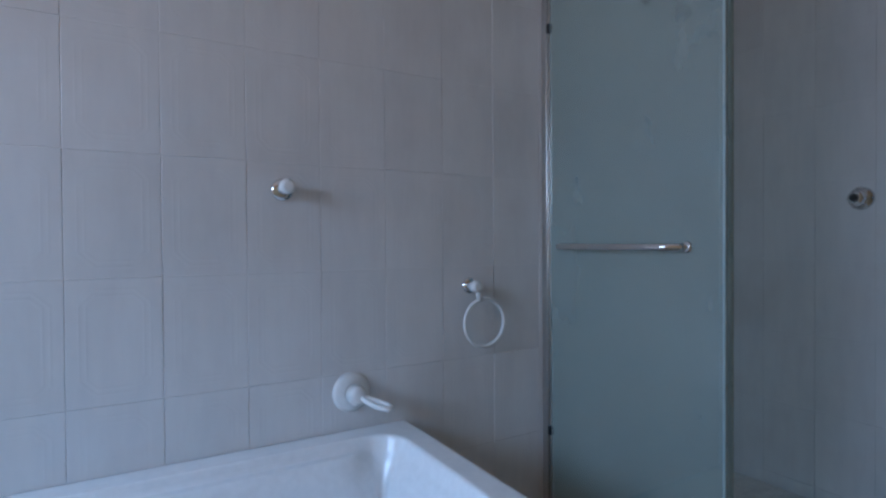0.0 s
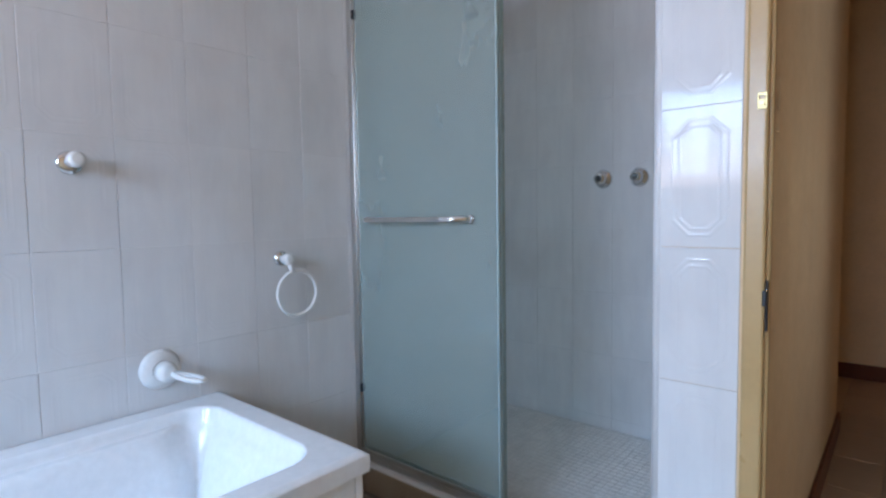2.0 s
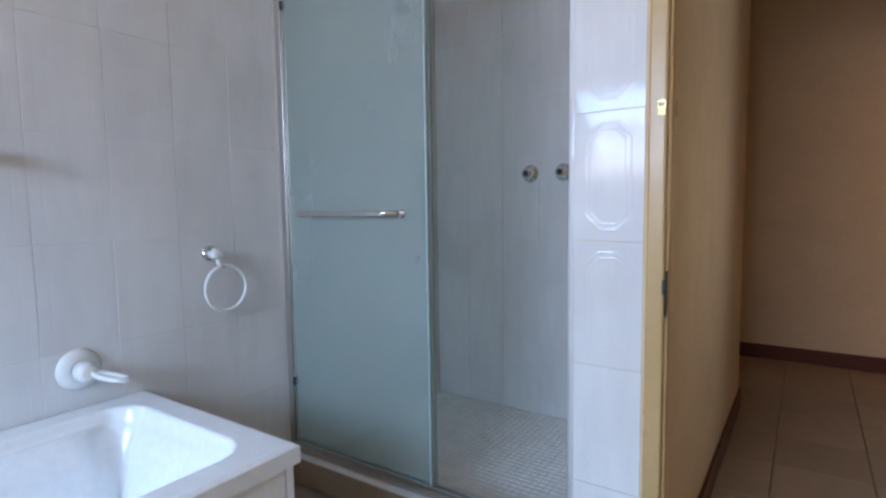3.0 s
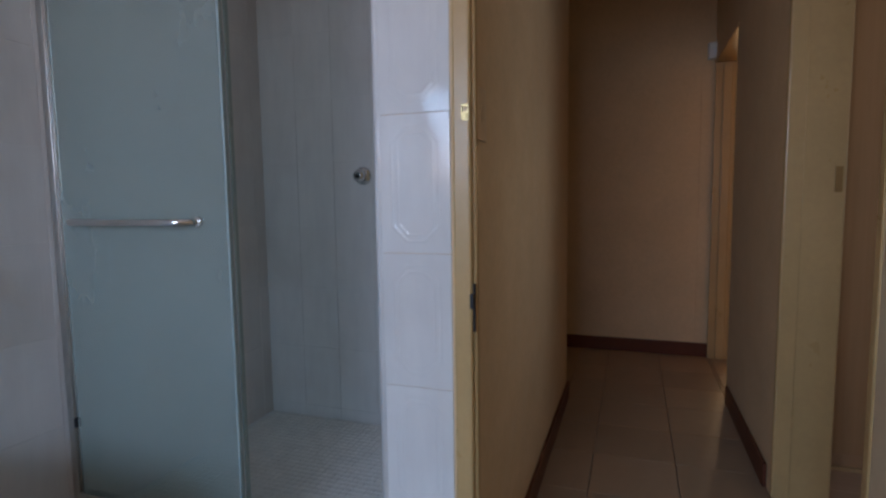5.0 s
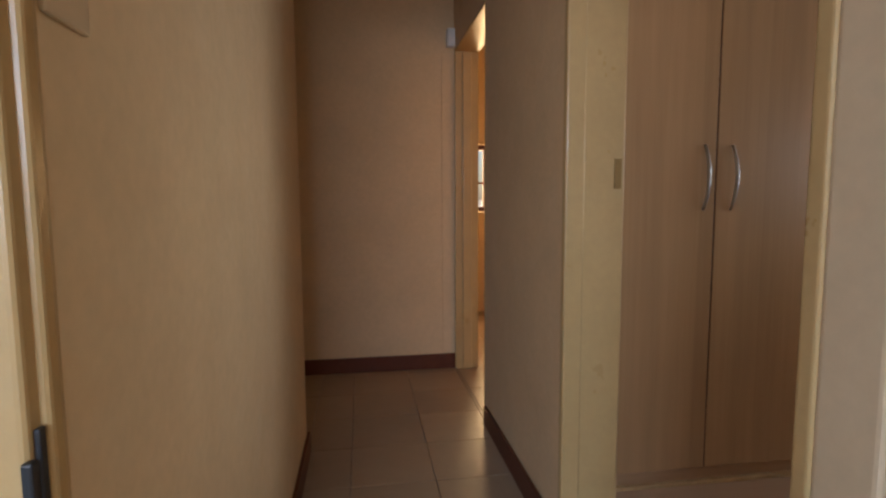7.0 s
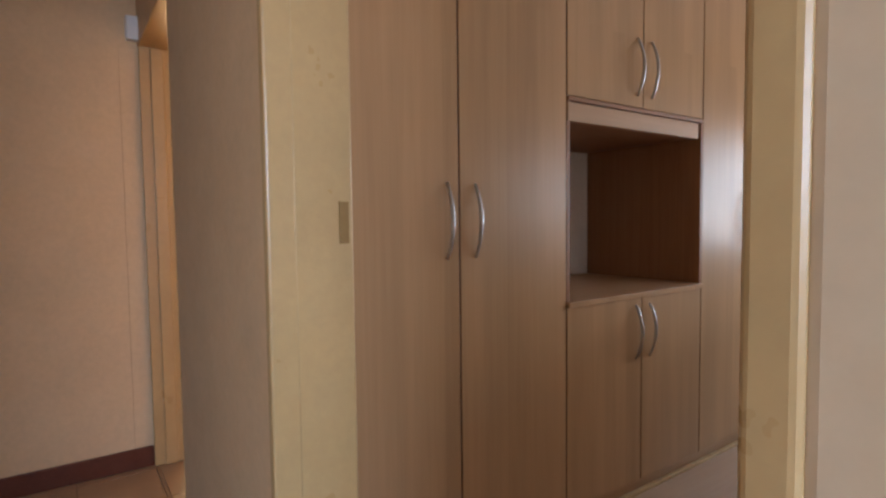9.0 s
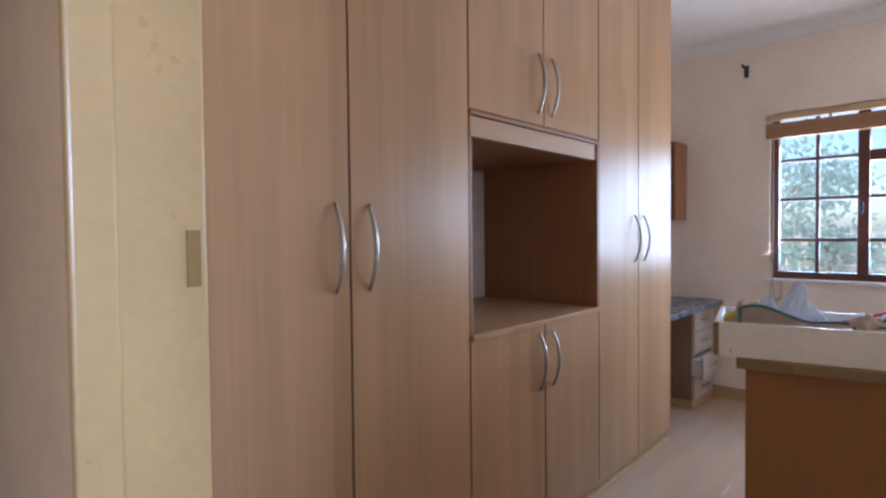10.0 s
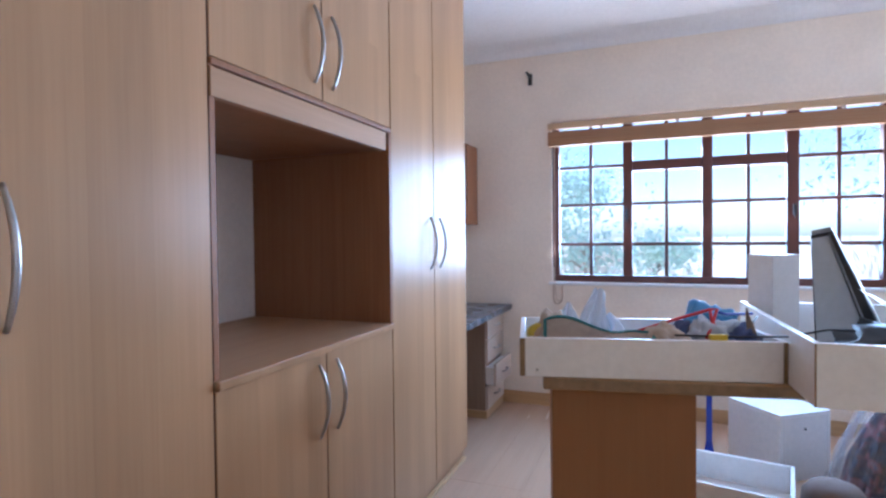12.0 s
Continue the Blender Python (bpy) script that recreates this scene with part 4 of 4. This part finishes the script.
thing("tape_roll", placed(lathe([(0.016, 0), (0.026, 0), (0.026, 0.03), (0.016, 0.03)], 24, pose(0, 0, 0, 70, 0, 20)), in_tray(0.045, 0.16, 0.098)), M_YELLOW, "yellow roll of tape lying in the drawer box", "tape")
thing("spray_tin", placed(lathe([(0.017, 0), (0.018, 0.004), (0.018, 0.07), (0.014, 0.08), (0.008, 0.086)], 20), in_tray(0.035, 0.11, 0.0105)), M_METAL, "small grey tin standing in the drawer box", "tin")
def felt_fin():
    """A stiff felt fin, thick at its foot and curved to a point."""
    def fn(u, v):
        half = 0.034 * (1 - v) ** 0.7 + 0.004
        return in_tray(0.672 - 0.026 * v * v + (2 * u - 1) * half * 0.8, 0.09 + (2 * u - 1) * half * 0.4, 0.0105 + 0.185 * v - 0.02 * (2 * u - 1) ** 2 * v).translation
    return thing("felt_wedge", sheet(8, 12, fn, 0.012), M_CARD, "grey-brown felt fin standing at the end of the drawer box", "felt pad")


felt_fin()
thing("yellow_block", placed(box(-0.024, 0.024, -0.008, 0.008, 0, 0.016, 0.003), in_tray(0.545, 0.014, 0.1125, 3)), M_YELLOW, "small yellow plastic block on the rim of the drawer box", "block")


def sleeve():
    """A soft pouch with a teal trim that lies over the tray's edge."""
    ob = base("fabric_pouch", "flat pale pouch with a dark teal trim in the drawer box", "pouch", at=in_tray(0.2, 0.05).translation)

    def fn(u, v):
        top = 0.170 - 0.058 * min(1.0, u * 1.5) ** 1.3 + 0.006 * math.sin(9 * u)
        low = 0.092 + 0.012 * u
        lean = 0.022 * math.sin(math.pi * u)
        return in_tray(0.075 + 0.31 * u, 0.04 + 0.05 * (1 - v) + lean, low + (top - low) * (1 - v) * (1 - 0.25 * (1 - u) ** 6)) @ Vector((0, 0, 0))

    part("panel", sheet(20, 4, fn, 0.004), M_BEIGE, ob)
    rim = [fn(k / 20, 0) for k in range(21)] + [fn(1 - k / 20, 1) for k in range(21)]
    part("trim", tube(rim, 0.0052, 8, True), M_TEAL, ob, "dark teal piping")


sleeve()
fr = base("wire_frame", "red and blue coated wire frame lying over the drawer box", "frame", at=in_tray(0.4, 0.2).translation)
for n, mat, pts in (("red_wire", M_RED, [(0.36, 0.16, 0.11), (0.47, 0.15, 0.150), (0.560, 0.13, 0.182), (0.580, 0.13, 0.184), (0.560, 0.11, 0.14), (0.535, 0.08, 0.105)]),
                    ("red_wire", M_RED, [(0.560, 0.13, 0.180), (0.562, 0.12, 0.15), (0.575, 0.10, 0.125)]),
                    ("blue_wire", M_BLUE, [(0.580, 0.13, 0.176), (0.61, 0.15, 0.166), (0.66, 0.20, 0.160), (0.715, 0.23, 0.158)])):
    part(n, tube([in_tray(*p).translation for p in pts], 0.0046, 8), mat, fr)
thing("black_strap", tube([in_tray(*p).translation for p in [(0.44, 0.05, 0.118), (0.60, 0.03, 0.1195), (0.72, 0.00, 0.128), (0.80, -0.03, 0.153), (0.95, -0.06, 0.153)]], 0.0028, 8), M_BLACK, "thin black strap lying over the drawer box", "strap")
thing("cable_tie", tube([in_tray(*p).translation for p in [(0.665, 0.12, 0.116), (0.68, 0.15, 0.13), (0.70, 0.18, 0.142), (0.725, 0.22, 0.15)]], 0.0035, 8), M_BLACK, "black cable end leaning on the drawer box", "cable")


def in_drawer(u, v, z=0.0105, turn=0.0):
    return DRAW @ pose(u, v, z, 0, 0, turn)


cb = base("white_carton", "tall plain white carton standing in the deep drawer", "carton", at=in_drawer(0.090, 0.76).translation)
part("box_body", placed(box(-0.060, 0.060, -0.052, 0.052, 0, 0.318, 0.002), in_drawer(0.090, 0.76, 0.0105, 35)), M_BOARD, cb)
part("lid_flap", placed(box(-0.061, 0.061, -0.053, 0.053, 0.3185, 0.3215, 0.001), in_drawer(0.090, 0.76, 0.0105, 35)), M_PLASTIC, cb)


def flat_device():
    """A grey flatbed device that leans in the drawer on its edge."""
    ob = base("flatbed_device", "dark grey flatbed device leaning on its edge in the drawer", "device", at=in_drawer(0.27, 0.4).translation)
    m = pose(1.105, -2.935, 0.972, 0, 0, 70.2) @ pose(0, 0, 0, 13)

    def tapered(bm):
        for v in bm.verts:
            k = (v.co.z + 0.19) / 0.38
            v.co.y *= 1.16 - 0.80 * k
            v.co.y += 0.004 * k
        return placed(bm, m)

    part("case", tapered(box(-0.05, 0.0, -0.085, 0.085, -0.19, 0.19, 0.008, 3)), M_BLACK, ob)
    part("lid", tapered(box(0.0005, 0.006, -0.080, 0.042, -0.182, 0.178, 0.003)), M_LID, ob, "satin pale grey lid")
    part("side_band", tapered(box(0.0005, 0.014, 0.046, 0.084, -0.186, 0.184, 0.007, 3)), M_BLACK, ob, "glossy black side band")
    part("ridge", tapered(box(0.0145, 0.0175, 0.049, 0.055, -0.18, 0.178, 0.001)), M_SILVER, ob, "grey moulded ridge")
    part("hinge", tapered(box(-0.035, 0.004, -0.075, 0.085, 0.1905, 0.204, 0.004)), M_SILVER, ob)
    part("foot_roller", placed(tube([(0.03, 0.035, -0.10), (0.032, 0.06, -0.115), (0.034, 0.085, -0.13)], 0.022, 16), m), M_BLACK, ob)


flat_device()
CARD = pose(1.03, -2.74, 0.945, 0, 0, 201)
thing("paper_sheet", sheet(6, 6, lambda u, v: CARD @ Vector((0.13 * u, 0.12 * v, -0.085 * u + 0.012 * math.sin(3 * u) + 0.045 * v)), 0.0012), M_PLASTIC, "white sheet of folded card leaning in the drawer", "paper")
crumple("tangled_cable", "tangled black cable lying in the deep drawer", "cable", in_drawer(0.30, 0.18), (0.20, 0.14, 0.085), M_BLACK, 77, 0.6)

# under and behind the table
loose_drawer("white drawer box standing on the floor behind the table", pose(1.065, -3.66, 0.0005, 0, 0, -11.3), 0.46, 0.38, 0.13)
cube = base("small_cabinet", "small white melamine cabinet carcass behind the table", "cabinet", at=(1.0, -3.95, 0))
CUB = pose(1.098, -3.775, 0, 0, 0, 217) @ Matrix.Diagonal((1.2, 1.2, 1.0, 1))
for n, r in (("side_panel", (0, 0.016, 0, 0.26, 0, 0.30)), ("side_panel", (0.234, 0.25, 0, 0.26, 0, 0.30)), ("front_panel", (0.0165, 0.2335, 0, 0.016, 0, 0.30)), ("rear_panel", (0.0165, 0.2335, 0.244, 0.26, 0, 0.30)), ("top_panel", (0, 0.25, 0, 0.26, 0.3005, 0.316))):
    part(n, placed(box(*r, 0.001, 1), CUB), M_BOARD, cube)
part("screw_cap", placed(lathe([(0.006, 0), (0.006, 0.002)], 12, pose(0.12, -0.0005, 0.24, 90, 0, 0)), CUB), M_BLACK, cube)
def draped(x, y, r0, r1, top, seed, turn=3.7, start=-2.7):
    """A surface that hangs from a point over a heap, in sharp folds."""
    def fn(u, v):
        a = start + turn * u
        fold = 0.030 * abs(math.sin(7 * a + 2.5 * v + seed)) + 0.018 * abs(math.sin(17 * a - 4 * v)) + 0.008 * math.sin(41 * a + 6 * v + seed)
        r = r0 + r1 * v ** 0.55 + fold * (0.3 + v)
        return Vector((x + r * math.cos(a), y - r * math.sin(a), top * (1 - 0.985 * v ** 1.25) + 0.02 * math.sin(9 * a) * (1 - v)))
    return fn


thing("garment", sheet(120, 20, draped(0.66, -3.68, 0.02, 0.17, 0.43, 1.3, 6.2832, 0.0)), M_PRINT, "dark printed garment heaped inside the plastic sack", "garment")
crumple("garment", "faded pink garment bundled beside the plastic sack", "garment", pose(0.60, -3.44, 0.0), (0.06, 0.06, 0.10), M_PINKCLOTH, 93, 0.6, 5)
thing("plastic_sack", sheet(110, 22, draped(0.66, -3.68, 0.06, 0.18, 0.455, 0.0)), M_FILM, "clear plastic sack hanging in folds over the clothes", "bag")
thing("wooden_strip", placed(box(0, 0.26, 0, 0.022, 0, 0.008, 0.001), pose(1.20, -3.34, 0.0105 + 0.001, 0, 0, 24)), M_TABLE, "thin brown wooden strip lying in the floor drawer", "strip")
thing("round_pouffe", lathe([(0.09, 0), (0.108, 0.01), (0.116, 0.06), (0.110, 0.13), (0.082, 0.165), (0.022, 0.182)], 32, pose(0.98, -3.42, 0)), M_POUFFE, "low round brown cushion on the floor", "cushion")
broom = base("broom", "blue broom with a flat handle and black bristles behind the table", "broom", at=(1.393, -3.80, 0))
part("handle", box(1.380, 1.406, -3.804, -3.796, 0.14, 0.66, 0.003), M_BLUE, broom)
part("socket", sheet(10, 8, lambda u, v: Vector((1.393 + (2 * u - 1) * (0.014 + 0.040 * (1 - v) ** 2), -3.80 + 0.006 * math.cos(3.1 * (2 * u - 1)), 0.046 + 0.105 * v)), 0.006), M_BLUE, broom, "flared blue socket")
part("stock", box(1.31, 1.50, -3.82, -3.782, 0.030, 0.0465, 0.005), M_BLUE, broom)
part("bristles", boxes(*[(1.312 + 0.0095 * k, 1.319 + 0.0095 * k, -3.826 + 0.004 * (k % 3), -3.777 - 0.003 * (k % 2), 0.0, 0.0295) for k in range(19)]), M_BLACK, broom, "black bristles")
thing("extension_cable", tube([(1.49 + 0.05 * math.cos(2.4 * k) + 0.006 * k, -3.88 + 0.03 * math.sin(3.1 * k), 0.012 + 0.02 * (k % 3)) for k in range(14)], 0.006, 8), M_BLACK, "tangled black cable on the floor behind the drawer", "cable")


thing("blind_cord", tube([(2.276, YW + 0.012, 0.95), (2.276, YW + 0.012, 0.84), (2.277, YW + 0.012, 0.74), (2.268, YW + 0.012, 0.708), (2.246, YW + 0.012, 0.702), (2.222, YW + 0.012, 0.72), (2.216, YW + 0.012, 0.76), (2.216, YW + 0.012, 0.83)], 0.0045, 8), M_BEIGE, "looped beige pull cord of the blind on the wall", "cord")


# ---- outdoors ----
ground = structure("ground", box(-250, 250, -250, 250, -0.60, -0.30), M_PAVE, "sandy yard around the house", "ground")
garden_wall = structure("garden_wall", box(-14, 14, -15.2, -15.0, -0.30, 1.1), M_BRICK, "low plastered garden wall", "wall")
side_wall = structure("side_wall", box(-6.2, -6.0, -4, 6, -0.30, 2.3), M_BRICK, "plastered boundary wall outside the bathroom window", "wall")


def tree(x, y, height, spread, seed, bush=False):
    rnd = random.Random(seed)
    ob = base("shrub" if bush else "tree", "dense green garden shrub in sunlight" if bush else "leafy green garden tree in sunlight", "shrub" if bush else "tree", "garden planting", at=(x, y, -0.3))
    tips = []
    trunk = [(x, y, -0.3), (x + rnd.uniform(-0.1, 0.1), y, height * 0.25), (x + rnd.uniform(-0.2, 0.2), y + rnd.uniform(-0.2, 0.2), height * 0.55), (x, y, height * 0.8)]
    part("trunk", tube(trunk, [0.09, 0.07, 0.045, 0.02] if not bush else [0.05, 0.04, 0.03, 0.02], 10), M_BARK, ob)
    for k in range(9):
        a, h = rnd.uniform(0, 6.28), rnd.uniform(0.3, 0.8) * height
        r = spread * rnd.uniform(0.5, 1.0)
        tip = (x + r * math.cos(a), y + r * math.sin(a), h + rnd.uniform(0.1, 0.3) * height)
        tips.append(tip)
        part("limb", tube([(x, y, h * 0.8), ((x + tip[0]) / 2, (y + tip[1]) / 2, (h + tip[2]) / 2 + 0.1), tip], [0.022, 0.015, 0.006], 7), M_BARK, ob)
    verts, faces = [], []
    for k in range(1600 if not bush else 900):
        c = Vector(rnd.choice(tips + [(x, y, height * 0.85)]))
        p = c + Vector((rnd.gauss(0, 1), rnd.gauss(0, 1), rnd.gauss(0, 0.8))) * spread * 0.32
        a = Vector((rnd.gauss(0, 1), rnd.gauss(0, 1), rnd.gauss(0, 1))).normalized()
        b = a.orthogonal().normalized()
        w = rnd.uniform(0.05, 0.10)
        i = len(verts)
        verts += [p - a * w, p + b * w * 0.5, p + a * w, p - b * w * 0.5]
        faces.append((i, i + 1, i + 2, i + 3))
    me = bpy.data.meshes.new("crown")
    me.from_pydata(verts, [], faces)
    me.materials.append(M_LEAF)
    crown = new("crown", me)
    crown.parent = ob
    crown.matrix_parent_inverse = ob.matrix_basis.inverted()
    tagged(crown, kind="stuff")


tree(4.2, -13.5, 3.0, 1.3, 11)
tree(3.2, -14.2, 1.2, 1.0, 12, True)
tree(-3.1, -13.0, 4.6, 2.0, 13)
tree(-5.2, -14.0, 4.6, 2.0, 14)
tree(1.6, -14.5, 0.9, 0.8, 15, True)

# ---- tiles and boards, piece by piece ----
def tile_mesh(w, h, emboss=True, relief=0.0002):
    """A ceramic tile in the xz plane that faces -y, its lower left corner at the origin, with a raised line near its edge."""
    g, t, e = 0.0006, 0.0032, 0.0011
    bm = bmesh.new()

    def loop(inset, y, cut=0.0):
        a, b, c, d = g + inset, w - g - inset, g + inset, h - g - inset
        if cut:
            pts = [(a + cut, c), (b - cut, c), (b, c + cut), (b, d - cut), (b - cut, d), (a + cut, d), (a, d - cut), (a, c + cut)]
        else:
            pts = [(a, c), (b, c), (b, d), (a, d)]
        return [bm.verts.new((x, y, z)) for x, z in pts]

    def join(p, q):
        n = len(p)
        for k in range(n):
            bm.faces.new((p[k], p[(k + 1) % n], q[(k + 1) % n], q[k]))

    back, side, rim = loop(0, t), loop(0, e * 0.6), loop(e, 0)
    join(back, side)
    join(side, rim)
    bm.faces.new(rim)
    if emboss and w > 0.12 and h > 0.2:
        for inset, cut in ((0.022, 0.034), (0.036, 0.022)):
            ls = [loop(inset, 0.0, cut), loop(inset + 0.003, -relief, cut), loop(inset + 0.005, -relief, cut), loop(inset + 0.008, 0.0, cut)]
            for p, q in zip(ls, ls[1:]):
                join(p, q)
    return mesh_of("tile", bm, M_TILE)


TILES = {}


def tile_at(parent, m, w, h, material=None, relief=0.0002):
    key = (round(w, 3), round(h, 3), material, relief)
    if key not in TILES:
        TILES[key] = tile_mesh(w, h, material is None, relief)
        if material:
            TILES[key].materials[0] = material
    ob = new("tile", TILES[key])
    ob.parent = parent
    ob.matrix_basis = m
    return ob


def spans(start, stop, joint, pitch):
    """Cuts start..stop at joint + k * pitch."""
    k = math.floor((start - joint) / pitch) + 1
    cuts = [start]
    while joint + k * pitch < stop - 0.01:
        if joint + k * pitch > start + 0.01:
            cuts.append(joint + k * pitch)
        k += 1
    return list(zip(cuts, cuts[1:] + [stop]))


jit = random.Random(4)


def lay_wall(parent, kind, at, a0, a1, joint, z0=0.0, z1=TOP, zj=0.067, relief=0.0002):
    for p, q in spans(a0, a1, joint, 0.2):
        for r, s in spans(z0, z1, zj, 0.3):
            wob = pose(0, 0, 0, jit.uniform(-0.15, 0.15), 0, jit.uniform(-0.11, 0.11))
            if kind == "y":          # faces -y
                m = pose(p, at + jit.uniform(0, 0.0006), r) @ wob
            else:                    # faces -x
                m = pose(at + jit.uniform(0, 0.0006), q, r, 0, 0, -90) @ wob
            tile_at(parent, m, q - p, s - r, None, relief)


lay_wall(wall_north, "y", YB, -2.0, XT + 0.006, 1.12, 0.0)
lay_wall(wall_shower, "x", XT, 0.333, YB - 0.002, 0.93)
lay_wall(wall_nib, "x", XP, 0.1555, 0.318, 0.318, relief=0.0005)
part("corner_bead", tube([(XP + 0.014, 0.323, 0.0), (XP + 0.014, 0.323, 1.2), (XP + 0.014, 0.323, TOP)], 0.014, 14), M_TILE, wall_nib, "rounded white tile edge")
for p, q in spans(0.334, YB - 0.002, 1.43, 0.2):
    tile_at(hob, pose(XS - 0.06, q, 0.0, 0, 0, -90), q - p, 0.099, M_HOBTILE)


def slab_mesh(name, w, d, t, material, bev=0.002):
    g = 0.0014 if material is M_FLOORTILE else 0.0003
    bm = box(g, w - g, g, d - g, -t, 0, 0)
    top = [e for e in bm.edges if all(v.co.z > -t / 2 for v in e.verts)]
    bmesh.ops.bevel(bm, geom=top, offset=bev if material is M_FLOORTILE else 0.0005, segments=1, affect="EDGES")
    return mesh_of(name, bm, material)


SLABS = {}


def lay_floor(parent, name, x0, x1, y0, y1, jx, jy, px, py, material, t, stagger=0.0):
    for row, (c, d) in enumerate(spans(y0, y1, jy, py)):
        for a, b in spans(x0, x1, jx + stagger * (row * 0.37 % 1.0) * px, px):
            key = (name, round(b - a, 3), round(d - c, 3))
            if key not in SLABS:
                SLABS[key] = slab_mesh(name, b - a, d - c, t, material)
            ob = new(name, SLABS[key])
            ob.parent = parent
            ob.location = (a, c, jit.uniform(-0.0006, 0))


lay_floor(floor, "tile", XP, XE, YR, YL, 3.383, -0.067, 0.32, 0.32, M_FLOORTILE, 0.008)
lay_floor(floor, "tile", 3.04, XE, YL, YB, 3.383, -0.067, 0.32, 0.32, M_FLOORTILE, 0.008)
lay_floor(floor, "tile", -2.0, XP, YR, YB, 3.383, -0.067, 0.32, 0.32, M_FLOORTILE, 0.008)
lay_floor(floor, "tile", 3.262, 5.5, -2.2, YR, 3.383, -0.067, 0.32, 0.32, M_FLOORTILE, 0.008)
lay_floor(floor_bedroom, "floor_board", -0.6, XB, YW, YR - 0.09, 0.11, -0.9, 0.19, 1.2, M_VINYL, 0.012)


def shower_tray():
    """The shower's floor of small square stones with open joints."""
    x0, x1, y0, y1, z, s = XS + 0.056, XT - 0.002, 0.334, YB - 0.002, 0.015, 0.0285
    bed = structure("shower_floor", box(x0, x1, y0, y1, -0.006, z - 0.003), M_GROUT, "pale mosaic floor of the shower with dirty joints", "floor")
    verts, faces = [], []
    rnd = random.Random(9)
    for i in range(int((x1 - x0) / s)):
        for j in range(int((y1 - y0) / s)):
            a, c, h = x0 + i * s + 0.0012, y0 + j * s + 0.0012, z + rnd.uniform(-0.0012, 0.0004)
            b, d, k = a + s - 0.003, c + s - 0.003, len(verts)
            verts += [(a, c, z - 0.004), (b, c, z - 0.004), (b, d, z - 0.004), (a, d, z - 0.004), (a + 0.002, c + 0.002, h), (b - 0.002, c + 0.002, h), (b - 0.002, d - 0.002, h), (a + 0.002, d - 0.002, h)]
            faces += [(k + 4, k + 5, k + 6, k + 7)] + [(k + n, k + (n + 1) % 4, k + 4 + (n + 1) % 4, k + 4 + n) for n in range(4)]
    me = bpy.data.meshes.new("mosaic")
    me.from_pydata(verts, [], faces)
    me.materials.append(M_MOSAIC)
    ob = new("mosaic", me)
    ob.parent = bed
    tagged(ob, kind="stuff")


shower_tray()
